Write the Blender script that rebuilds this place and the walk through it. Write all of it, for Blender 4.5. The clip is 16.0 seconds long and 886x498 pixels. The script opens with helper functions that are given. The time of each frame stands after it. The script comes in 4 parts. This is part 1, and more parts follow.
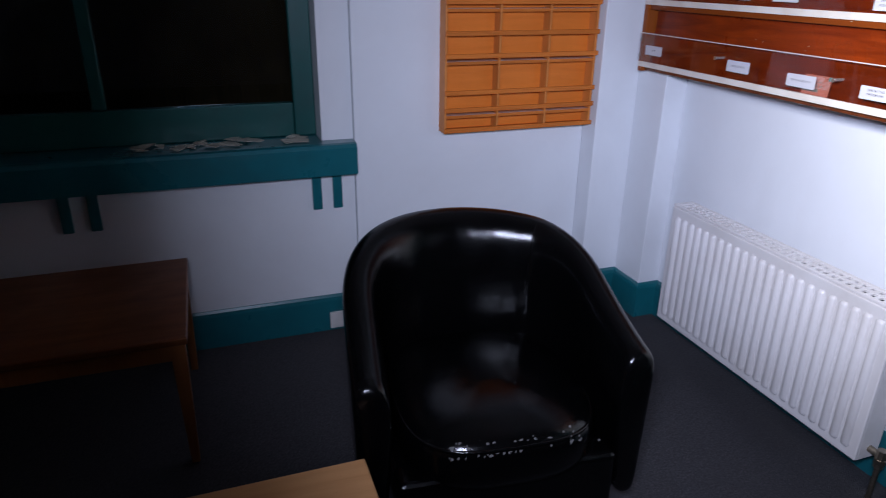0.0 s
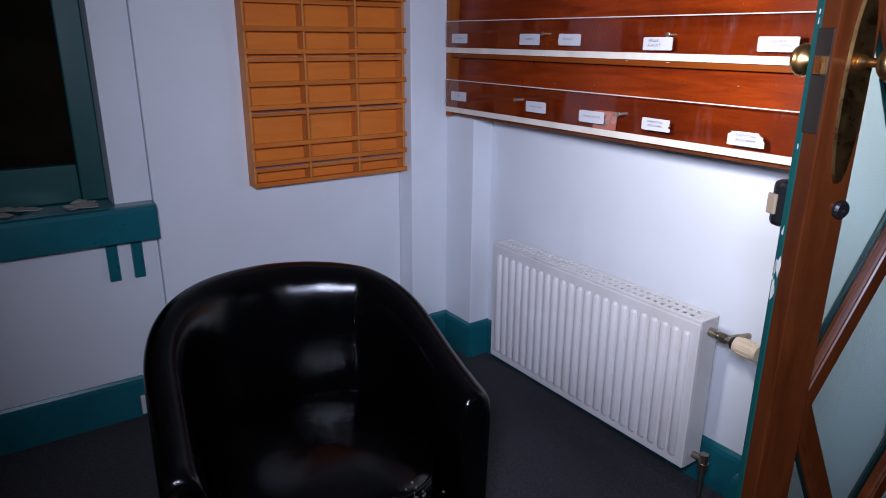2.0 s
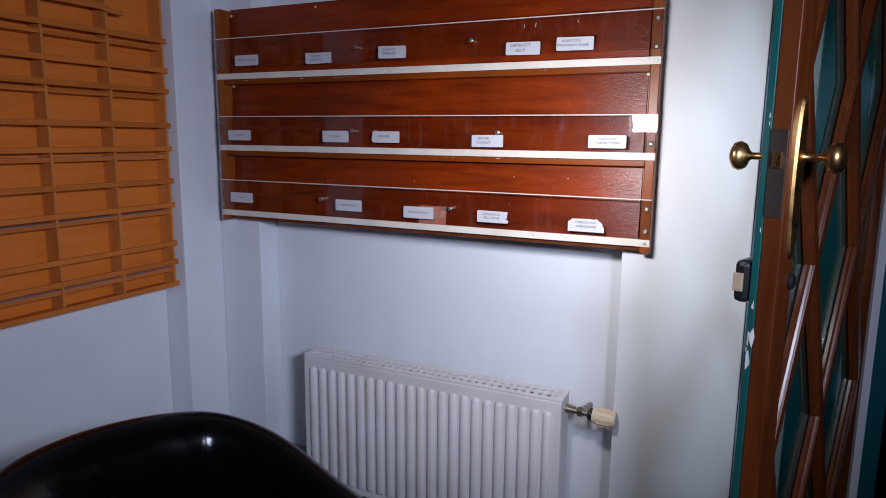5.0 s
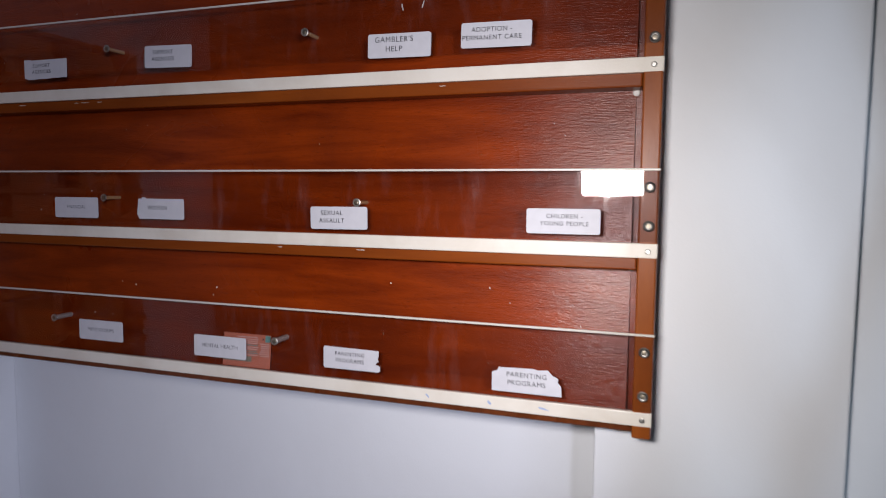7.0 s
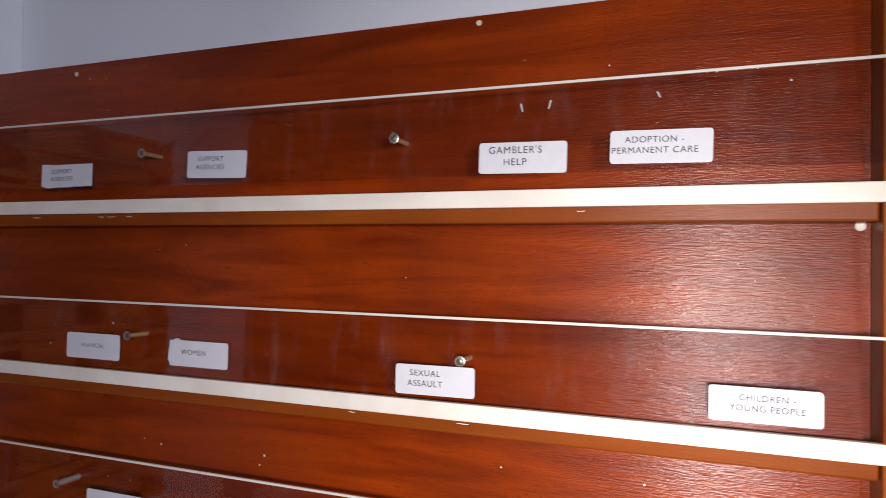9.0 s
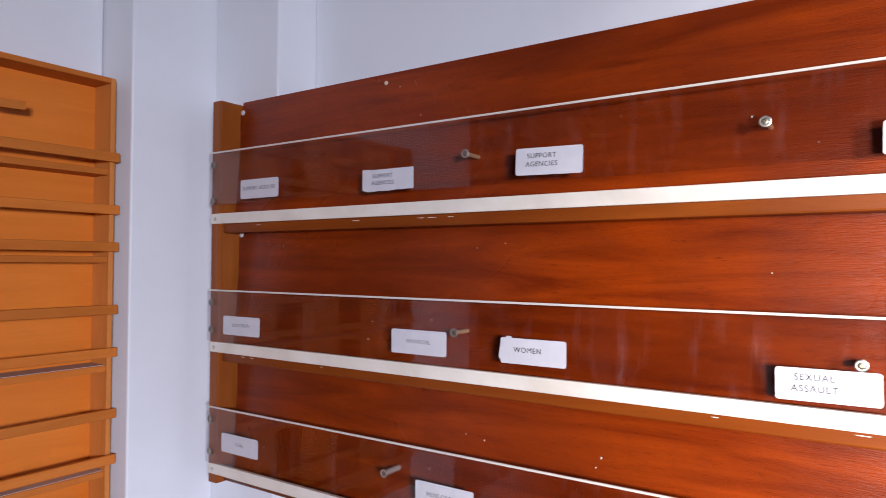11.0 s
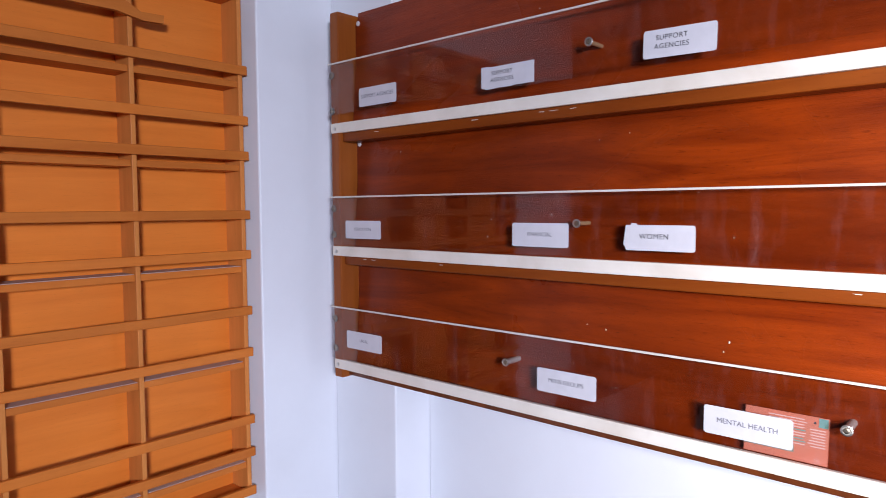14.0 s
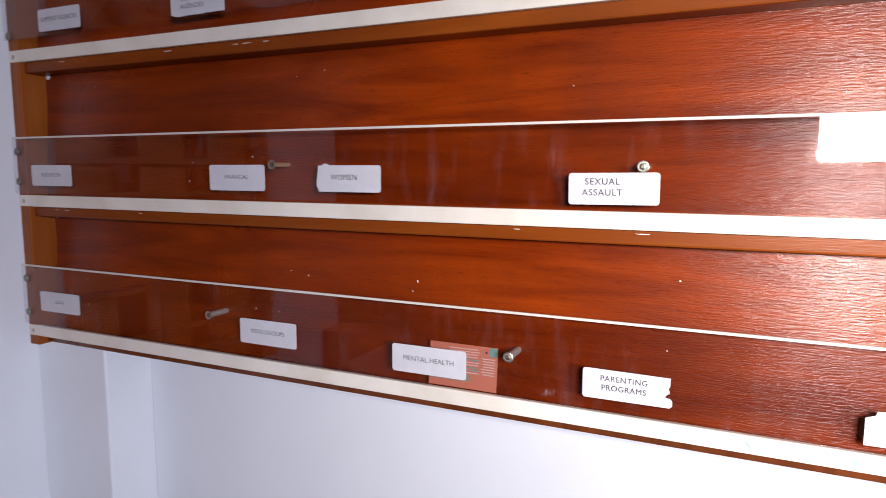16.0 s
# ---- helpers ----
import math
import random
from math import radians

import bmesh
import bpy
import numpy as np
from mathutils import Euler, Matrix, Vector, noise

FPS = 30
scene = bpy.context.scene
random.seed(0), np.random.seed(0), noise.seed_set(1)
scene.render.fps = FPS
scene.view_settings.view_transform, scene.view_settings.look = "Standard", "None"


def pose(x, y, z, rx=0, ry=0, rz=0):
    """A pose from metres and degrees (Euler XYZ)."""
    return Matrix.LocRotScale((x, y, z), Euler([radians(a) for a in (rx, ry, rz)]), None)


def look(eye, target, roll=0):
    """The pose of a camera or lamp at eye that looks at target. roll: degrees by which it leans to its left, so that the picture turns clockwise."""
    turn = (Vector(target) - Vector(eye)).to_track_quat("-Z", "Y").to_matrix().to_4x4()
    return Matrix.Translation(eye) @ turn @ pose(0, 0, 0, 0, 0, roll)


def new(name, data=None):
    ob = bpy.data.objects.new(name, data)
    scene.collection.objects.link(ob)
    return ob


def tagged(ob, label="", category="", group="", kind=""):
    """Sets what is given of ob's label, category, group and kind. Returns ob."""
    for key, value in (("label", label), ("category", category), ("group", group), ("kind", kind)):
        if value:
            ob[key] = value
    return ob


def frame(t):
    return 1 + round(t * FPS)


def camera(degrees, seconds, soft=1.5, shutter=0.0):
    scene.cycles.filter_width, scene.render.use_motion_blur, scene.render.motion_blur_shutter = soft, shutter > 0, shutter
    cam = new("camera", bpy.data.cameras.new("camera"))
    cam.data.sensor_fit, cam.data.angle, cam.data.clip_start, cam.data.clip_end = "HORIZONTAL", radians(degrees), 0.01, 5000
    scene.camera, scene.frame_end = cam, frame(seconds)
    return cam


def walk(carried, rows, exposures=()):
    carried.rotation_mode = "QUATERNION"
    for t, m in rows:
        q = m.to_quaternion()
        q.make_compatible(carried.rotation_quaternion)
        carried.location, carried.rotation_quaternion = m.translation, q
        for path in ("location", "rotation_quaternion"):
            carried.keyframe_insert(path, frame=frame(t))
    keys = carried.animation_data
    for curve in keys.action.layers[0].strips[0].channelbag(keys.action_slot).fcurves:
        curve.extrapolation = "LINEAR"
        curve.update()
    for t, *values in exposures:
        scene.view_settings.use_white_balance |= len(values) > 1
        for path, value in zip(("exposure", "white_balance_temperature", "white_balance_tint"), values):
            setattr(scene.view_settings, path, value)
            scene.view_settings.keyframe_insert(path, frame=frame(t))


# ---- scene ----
U = 0.86  # metres to one unit of the plan; all numbers below are in plan units
FLOOR = -0.04
cam = camera(67.6, 16.0, soft=0.62, shutter=0.3)
PATH = [
    (0, (-0.141, 0.071, 1.663), (0.484, 1.808, 0.894), 0.8),
    (0.5, (-0.107, 0.11, 1.658), (0.707, 1.792, 0.947), 0.5),
    (1, (-0.085, 0.126, 1.625), (0.857, 1.756, 0.951), 0.5),
    (1.5, (-0.074, 0.13, 1.612), (0.955, 1.72, 0.969), 0.5),
    (2, (-0.056, 0.131, 1.61), (1.031, 1.696, 1.001), 0.4),
    (2.5, (-0.033, 0.171, 1.582), (1.144, 1.696, 1.044), 0.6),
    (3, (-0.22, 0.219, 1.605), (1.042, 1.702, 1.147), 0.6),
    (3.5, (-0.499, 0.257, 1.641), (0.903, 1.624, 1.233), 0.7),
    (4, (-0.529, 0.397, 1.602), (1.037, 1.579, 1.215), 0.8),
    (4.5, (-0.464, 0.555, 1.606), (1.233, 1.546, 1.232), 0.8),
    (4.7, (-0.429, 0.642, 1.606), (1.307, 1.565, 1.242), 0.8),
    (6.8, (0.678, 1.002, 1.634), (2.56, 1.649, 1.437), 0.51),
    (7, (0.744, 1.038, 1.641), (2.628, 1.687, 1.476), 0.54),
    (7.5, (0.858, 1.119, 1.675), (2.753, 1.751, 1.574), 0.69),
    (8, (0.99, 1.119, 1.735), (2.887, 1.75, 1.691), 0.76),
    (8.5, (1.012, 1.195, 1.753), (2.903, 1.847, 1.762), 0.86),
    (9, (0.983, 1.287, 1.759), (2.853, 1.996, 1.802), 0.96),
    (9.5, (0.956, 1.343, 1.759), (2.786, 2.148, 1.817), 0.91),
    (10, (0.94, 1.419, 1.756), (2.712, 2.343, 1.819), 0.79),
    (12.3, (0.825, 1.629, 1.711), (2.333, 2.943, 1.688), -0.22),
    (12.5, (0.824, 1.62, 1.702), (2.311, 2.958, 1.666), -0.23),
    (13, (0.816, 1.617, 1.688), (2.281, 2.977, 1.623), -0.22),
    (13.5, (0.826, 1.604, 1.667), (2.28, 2.973, 1.569), -0.38),
    (14, (0.824, 1.588, 1.655), (2.315, 2.916, 1.532), -0.31),
    (14.5, (0.844, 1.528, 1.647), (2.396, 2.781, 1.498), -0.29),
    (15, (0.887, 1.459, 1.637), (2.507, 2.618, 1.464), -0.03),
    (15.5, (0.907, 1.436, 1.629), (2.631, 2.429, 1.423), 0.03),
    (16, (0.964, 1.455, 1.621), (2.76, 2.3, 1.38), 0.08),
]
walk(cam, [(t, look(Vector(eye) * U, Vector(target) * U, roll)) for t, eye, target, roll in PATH],
     exposures=[(0.0, 0.2, 6000, 10), (2.0, -0.05, 6050, 10), (4.5, -0.35, 6100, 10), (7.0, -0.8, 6600, 10), (9.0, -0.15, 6900, 10), (10.0, 0.35, 7100, 10),
                (12.5, 0.97, 6450, 10), (14.0, 0.82, 6500, 10), (15.0, 0.65, 6700, 10), (16.0, 0.25, 6900, 10)])

# ---- world and lamps ----
world = bpy.data.worlds.new("night")
scene.world = world
world.use_nodes = True
world.node_tree.nodes["Background"].inputs[0].default_value = (0.02, 0.025, 0.04, 1)
world.node_tree.nodes["Background"].inputs[1].default_value = 0.03


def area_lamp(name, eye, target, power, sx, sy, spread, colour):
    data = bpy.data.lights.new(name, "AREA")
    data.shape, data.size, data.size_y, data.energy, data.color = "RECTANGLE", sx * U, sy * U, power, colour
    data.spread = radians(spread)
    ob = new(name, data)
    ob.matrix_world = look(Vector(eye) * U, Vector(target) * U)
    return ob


# Two fixed lamps, added in place of one carried torch, early and late.
area_lamp("torch_stand_in", (-0.20, 0.08, 1.88), (1.75, 2.3, 1.1), 14, 0.34, 0.24, 90, (0.74, 0.775, 1.0))
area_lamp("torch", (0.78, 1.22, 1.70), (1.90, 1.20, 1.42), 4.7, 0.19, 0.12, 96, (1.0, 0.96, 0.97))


# ---- materials ----
def material(name):
    m = bpy.data.materials.new(name)
    m.use_nodes = True
    return m, m.node_tree.nodes, m.node_tree.links, m.node_tree.nodes["Principled BSDF"]


def coords(nodes, links, scale=(1, 1, 1), turn=(0, 0, 0)):
    geo = nodes.new("ShaderNodeNewGeometry")
    mp = nodes.new("ShaderNodeMapping")
    mp.inputs["Scale"].default_value = scale
    mp.inputs["Rotation"].default_value = turn
    links.new(geo.outputs["Position"], mp.inputs["Vector"])
    return mp.outputs[0]


def noise_tex(nodes, links, vec, scale, detail=4, rough=0.55, distort=0.0):
    n = nodes.new("ShaderNodeTexNoise")
    n.inputs["Scale"].default_value, n.inputs["Detail"].default_value = scale, detail
    n.inputs["Roughness"].default_value, n.inputs["Distortion"].default_value = rough, distort
    links.new(vec, n.inputs["Vector"])
    return n.outputs["Fac"]


def ramp(nodes, links, fac, stops):
    r = nodes.new("ShaderNodeValToRGB")
    e = r.color_ramp.elements
    while len(e) < len(stops):
        e.new(0.5)
    for el, (p, c) in zip(e, stops):
        el.position = p
        el.color = (*c, 1) if len(c) == 3 else c
    links.new(fac, r.inputs[0])
    return r.outputs[0]


def mix(nodes, links, fac, a, b, kind="MIX"):
    m = nodes.new("ShaderNodeMix")
    m.data_type, m.blend_type = "RGBA", kind
    for i, v in ((0, fac), (6, a), (7, b)):
        if isinstance(v, (int, float)):
            m.inputs[i].default_value = v
        elif isinstance(v, tuple):
            m.inputs[i].default_value = (*v, 1)
        else:
            links.new(v, m.inputs[i])
    return m.outputs[2]


def bump(nodes, links, bsdf, fac, strength, distance):
    b = nodes.new("ShaderNodeBump")
    b.inputs["Strength"].default_value, b.inputs["Distance"].default_value = strength, distance
    links.new(fac, b.inputs["Height"])
    links.new(b.outputs[0], bsdf.inputs["Normal"])


def paint(name, colour, dirt, rough, relief=0.15, coat=0.0, dirt_amount=0.35, dirt_scale=1.6):
    """Brushed or rolled paint with broad dirt and a fine orange-peel relief."""
    m, n, l, b = material(name)
    v = coords(n, l)
    broad = noise_tex(n, l, v, dirt_scale, 6, 0.6, 0.4)
    fine = noise_tex(n, l, v, 260, 2)
    spots = noise_tex(n, l, v, 34, 5, 0.7)
    f = ramp(n, l, broad, [(0.42, (0, 0, 0)), (0.75, (dirt_amount,) * 3)])
    c = mix(n, l, f, colour, dirt)
    g = ramp(n, l, spots, [(0.70, (0, 0, 0)), (0.78, (dirt_amount * 0.6,) * 3)])
    c = mix(n, l, g, c, dirt)
    l.new(c, b.inputs["Base Color"])
    l.new(ramp(n, l, broad, [(0.3, (rough * 0.85,) * 3), (0.8, (min(1, rough * 1.2),) * 3)]), b.inputs["Roughness"])
    b.inputs["Coat Weight"].default_value = coat
    bump(n, l, b, fine, relief, 0.0012)
    return m


def wood(name, dark, light, along, rough, coat, grain=1.0, ray=0.3, gloss=0.3):
    """Varnished wood; the grain runs along the axis named."""
    m, n, l, b = material(name)
    sc = {"x": (2.2, 22, 22), "y": (22, 2.2, 22), "z": (22, 22, 2.2)}[along]
    sc2 = {"x": (55, 520, 520), "y": (520, 55, 520), "z": (520, 520, 55)}[along]
    v = coords(n, l, sc)
    v2 = coords(n, l, sc2)
    v3 = coords(n, l)
    figure = noise_tex(n, l, v, 1.3, 6, 0.6, 0.8)
    pores = noise_tex(n, l, v2, 1.0, 3, 0.6)
    cloud = noise_tex(n, l, v3, 3.2, 4, 0.6, 0.5)
    info = n.new("ShaderNodeObjectInfo")
    c = ramp(n, l, figure, [(0.3, dark), (0.72, light)])
    c = mix(n, l, ramp(n, l, cloud, [(0.35, (0, 0, 0)), (0.75, (0.55 * grain,) * 3)]), c, tuple(k * 0.55 for k in dark))
    c = mix(n, l, ramp(n, l, pores, [(0.27, (0.5 * ray + 0.12,) * 3), (0.40, (0, 0, 0))]), c, tuple(k * 0.4 for k in dark))
    tone = n.new("ShaderNodeMapRange")
    tone.inputs["To Min"].default_value, tone.inputs["To Max"].default_value = 0.9, 1.1
    l.new(info.outputs["Random"], tone.inputs["Value"])
    hsv = n.new("ShaderNodeHueSaturation")
    l.new(tone.outputs[0], hsv.inputs["Value"])
    l.new(c, hsv.inputs["Color"])
    l.new(hsv.outputs[0], b.inputs["Base Color"])
    l.new(ramp(n, l, cloud, [(0.3, (rough * 0.8,) * 3), (0.8, (rough * 1.25,) * 3)]), b.inputs["Roughness"])
    b.inputs["Specular IOR Level"].default_value = gloss
    b.inputs["Coat Weight"].default_value, b.inputs["Coat Roughness"].default_value = coat, 0.22
    bump(n, l, b, pores, ray, 0.0008)
    return m


def metal(name, colour, rough, stain=0.3):
    m, n, l, b = material(name)
    v = coords(n, l)
    f = noise_tex(n, l, v, 45, 5, 0.65)
    c = mix(n, l, ramp(n, l, f, [(0.45, (0, 0, 0)), (0.75, (stain,) * 3)]), colour, tuple(k * 0.3 for k in colour))
    l.new(c, b.inputs["Base Color"])
    b.inputs["Metallic"].default_value = 1
    l.new(ramp(n, l, f, [(0.3, (rough * 0.7,) * 3), (0.8, (rough * 1.6,) * 3)]), b.inputs["Roughness"])
    return m


def plain(name, colour, rough, **extra):
    m, n, l, b = material(name)
    v = coords(n, l)
    f = noise_tex(n, l, v, 60, 4, 0.6)
    c = mix(n, l, f, tuple(k * 0.88 for k in colour), tuple(min(1, k * 1.08) for k in colour))
    l.new(c, b.inputs["Base Color"])
    b.inputs["Roughness"].default_value = rough
    for key, value in extra.items():
        b.inputs[key.replace("_", " ")].default_value = value
    return m


WALL = paint("wall_paint", (0.76, 0.775, 0.80), (0.62, 0.62, 0.63), 0.55, 0.12, dirt_amount=0.5)
TEAL = paint("teal_gloss_paint", (0.012, 0.13, 0.155), (0.006, 0.05, 0.06), 0.3, 0.3, coat=0.4, dirt_scale=5)
GREEN = paint("dark_green_paint", (0.010, 0.085, 0.075), (0.004, 0.03, 0.03), 0.35, 0.3, coat=0.05, dirt_scale=6)
CEILING = paint("ceiling_paint", (0.7, 0.7, 0.68), (0.55, 0.55, 0.52), 0.7)
RACK = wood("mahogany_ply", (0.125, 0.0125, 0.0009), (0.295, 0.0380, 0.0026), "y", 0.30, 0.0, 1.15, 0.75, 0.33)
RACK_UP = wood("mahogany_upright", (0.22, 0.050, 0.007), (0.33, 0.090, 0.014), "z", 0.36, 0.03, 0.8, 0.2, 0.22)
RACK_LEDGE = wood("mahogany_ledge", (0.19, 0.036, 0.004), (0.28, 0.064, 0.008), "y", 0.36, 0.03, 0.8, 0.2, 0.2)
PINE = wood("orange_pine", (0.48, 0.125, 0.016), (0.60, 0.180, 0.028), "x", 0.5, 0.02, 0.5, 0.15, 0.22)
PINE_UP = wood("orange_pine_upright", (0.54, 0.175, 0.035), (0.67, 0.25, 0.058), "z", 0.5, 0.02, 0.5, 0.15, 0.22)
PINE_PLY = wood("orange_ply", (0.60, 0.160, 0.019), (0.70, 0.205, 0.028), "x", 0.5, 0.02, 0.35, 0.06, 0.22)
TABLE = wood("table_wood", (0.13, 0.038, 0.012), (0.22, 0.075, 0.024), "x", 0.45, 0.2)
TABLE_LEG = wood("table_leg_wood", (0.30, 0.10, 0.03), (0.42, 0.16, 0.05), "z", 0.45, 0.2)
PALE = wood("pale_table_wood", (0.55, 0.27, 0.10), (0.68, 0.36, 0.15), "x", 0.5, 0.1, 0.2, 0.1)
DOOR_WOOD = wood("door_varnish", (0.075, 0.017, 0.004), (0.150, 0.037, 0.009), "z", 0.30, 0.20, 0.8, 0.15, 0.45)
STRIP = paint("cream_strip", (0.74, 0.69, 0.60), (0.45, 0.36, 0.26), 0.4, 0.1, dirt_amount=0.4, dirt_scale=9)
ENAMEL = paint("radiator_enamel", (0.72, 0.69, 0.68), (0.42, 0.36, 0.30), 0.38, 0.12, coat=0.15, dirt_amount=0.3, dirt_scale=4)
BRASS = metal("aged_brass", (0.66, 0.38, 0.14), 0.3, 0.35)
STEEL = metal("screw_steel", (0.66, 0.63, 0.58), 0.38, 0.45)
CUP = metal("cup_washer_steel", (0.34, 0.32, 0.29), 0.42, 0.6)
VALVE = metal("tarnished_valve", (0.36, 0.31, 0.24), 0.4, 0.7)
NICKEL = plain("dull_nickel", (0.52, 0.48, 0.42), 0.42, Metallic=0.45)
SHANK = plain("brassy_screw_shank", (0.62, 0.42, 0.20), 0.4, Metallic=0.4)
CREAM = plain("cream_plastic", (0.70, 0.55, 0.38), 0.4)
TAN = plain("tan_plastic", (0.42, 0.31, 0.20), 0.45)
BLACK = plain("black_plastic", (0.012, 0.012, 0.013), 0.35)
PAPER = plain("label_card", (0.57, 0.56, 0.585), 0.6)
INK = plain("ink", (0.03, 0.028, 0.035), 0.6)
INK_GREY = plain("faded_ink", (0.13, 0.125, 0.14), 0.7)
SMUDGE = plain("blue_pen_smudge", (0.34, 0.42, 0.60), 0.5)
CHIP = plain("bare_filler", (0.7, 0.66, 0.6), 0.8)
DUST = plain("grey_dust", (0.46, 0.34, 0.28), 0.95)
DARK = plain("dark_void", (0.01, 0.01, 0.01), 0.9)
SOCKET = plain("socket_plastic", (0.66, 0.63, 0.6), 0.4)


def clear(name, colour, rough, ior=1.49, smear=0.0):
    """A thin clear sheet: it lets light straight through and mirrors by Fresnel, with wiped streaks in the gloss."""
    m, n, l, b = material(name)
    n.remove(b)
    see, gloss, fres, join = (n.new("ShaderNode" + k) for k in ("BsdfTransparent", "BsdfGlossy", "LayerWeight", "MixShader"))
    see.inputs["Color"].default_value = (*colour, 1)
    f0 = ((ior - 1) / (ior + 1)) ** 2
    fres.inputs["Blend"].default_value = 0.5
    power, curve = n.new("ShaderNodeMath"), n.new("ShaderNodeMath")
    power.operation, curve.operation = "POWER", "MULTIPLY_ADD"
    power.inputs[1].default_value, curve.inputs[1].default_value, curve.inputs[2].default_value = 5.0, 0.8, f0
    l.new(fres.outputs["Facing"], power.inputs[0])
    l.new(power.outputs[0], curve.inputs[0])
    v = coords(n, l, (14, 14, 1.2))
    f = noise_tex(n, l, v, 2.4, 5, 0.7)
    l.new(ramp(n, l, f, [(0.45, (rough,) * 3), (0.85, (rough + 0.10,) * 3)]), gloss.inputs["Roughness"])
    l.new(curve.outputs[0], join.inputs[0])
    l.new(see.outputs[0], join.inputs[1])
    l.new(gloss.outputs[0], join.inputs[2])
    out = join.outputs[0]
    if smear:
        haze, over = n.new("ShaderNodeBsdfDiffuse"), n.new("ShaderNodeMixShader")
        haze.inputs["Color"].default_value = (0.8, 0.8, 0.82, 1)
        streak = noise_tex(n, l, coords(n, l, (1, 26, 7)), 1.5, 5, 0.65)
        l.new(ramp(n, l, streak, [(0.52, (0, 0, 0)), (0.66, (smear * 0.25,) * 3), (0.76, (smear,) * 3)]), over.inputs[0])
        l.new(out, over.inputs[1])
        l.new(haze.outputs[0], over.inputs[2])
        out = over.outputs[0]
    l.new(out, n["Material Output"].inputs["Surface"])
    return m


ACRYLIC = clear("acrylic", (0.93, 0.92, 0.93), 0.01, smear=0.025)
GLASS = clear("window_glass", (0.9, 0.95, 0.95), 0.0, 1.5)
DOOR_GLASS = clear("door_glass", (0.68, 0.76, 0.77), 0.0, 1.5)
# Edge of the clear sheet in pale cream: its glint is put into the colour.
EDGE = plain("acrylic_edge_glint", (0.72, 0.68, 0.6), 0.35, Transmission_Weight=0.15)


def carpet_material():
    m, n, l, b = material("charcoal_carpet")
    v = coords(n, l)
    a = noise_tex(n, l, v, 900, 2)
    c = noise_tex(n, l, v, 140, 3, 0.7)
    d = noise_tex(n, l, v, 2.2, 5, 0.6)
    col = ramp(n, l, c, [(0.3, (0.024, 0.024, 0.027)), (0.55, (0.052, 0.050, 0.056)), (0.75, (0.095, 0.088, 0.092))])
    col = mix(n, l, ramp(n, l, d, [(0.4, (0, 0, 0)), (0.8, (0.4, 0.4, 0.4))]), col, (0.03, 0.028, 0.03))
    l.new(col, b.inputs["Base Color"])
    b.inputs["Roughness"].default_value = 0.95
    bump(n, l, b, a, 0.8, 0.004)
    return m


def leather_material():
    m, n, l, b = material("black_leather")
    v = coords(n, l)
    a = n.new("ShaderNodeTexVoronoi")
    a.inputs["Scale"].default_value = 330
    l.new(v, a.inputs["Vector"])
    d = noise_tex(n, l, v, 9, 5, 0.6, 0.6)
    b.inputs["Base Color"].default_value = (0.0012, 0.0012, 0.0014, 1)
    l.new(ramp(n, l, d, [(0.35, (0.12,) * 3), (0.75, (0.21,) * 3)]), b.inputs["Roughness"])
    b.inputs["Specular IOR Level"].default_value = 0.34
    mixed = n.new("ShaderNodeMath")
    mixed.operation = "MULTIPLY_ADD"
    mixed.inputs[1].default_value = 0.08
    l.new(a.outputs["Distance"], mixed.inputs[0])
    l.new(d, mixed.inputs[2])
    bump(n, l, b, mixed.outputs[0], 0.35, 0.006)
    return m


CARPET = carpet_material()
LEATHER = leather_material()

# ---- mesh helpers ----
ORIGIN = {}


def thing(name, at, label, category, group="", kind=""):
    ob = new(name)
    ob.location = Vector(at) * U
    ob.empty_display_size = 0.05
    ORIGIN[ob.name] = Vector(at)
    return tagged(ob, label, category, group, kind)


def part(name, bm, mat, parent=None, label="", smooth=False, origin=None):
    """Links a bmesh in plan units as one mesh object, under a thing or a part if one is given."""
    org = ORIGIN[parent.name] if parent else Vector(origin or (0, 0, 0))
    bmesh.ops.translate(bm, verts=bm.verts, vec=-org)
    bmesh.ops.scale(bm, verts=bm.verts, vec=(U, U, U))
    me = bpy.data.meshes.new(name)
    bm.to_mesh(me)
    bm.free()
    me.materials.append(mat)
    if smooth:
        me.polygons.foreach_set("use_smooth", [True] * len(me.polygons))
    ob = new(name, me)
    if parent:
        ob.parent = parent
    else:
        ob.location = org * U
    ORIGIN[ob.name] = org
    if label:
        ob["label"] = label
    return ob


def box(x0, x1, y0, y1, z0, z1, bevel=0.0, segments=2, bm=None):
    bm = bm or bmesh.new()
    made = bmesh.ops.create_cube(bm, size=1)["verts"]
    for v in made:
        v.co = Vector(((x0 + x1) / 2 + v.co.x * (x1 - x0), (y0 + y1) / 2 + v.co.y * (y1 - y0), (z0 + z1) / 2 + v.co.z * (z1 - z0)))
    if bevel:
        edges = list({e for v in made for e in v.link_edges})
        bmesh.ops.bevel(bm, geom=edges, offset=bevel, segments=segments, affect="EDGES", profile=0.5)
    return bm


def rod(a, b, r, r2=None, sides=14, bm=None):
    bm = bm or bmesh.new()
    a, b = Vector(a), Vector(b)
    d = b - a
    m = Matrix.Translation((a + b) / 2) @ d.to_track_quat("Z", "Y").to_matrix().to_4x4()
    bmesh.ops.create_cone(bm, cap_ends=True, segments=sides, radius1=r, radius2=r if r2 is None else r2, depth=d.length, matrix=m)
    return bm


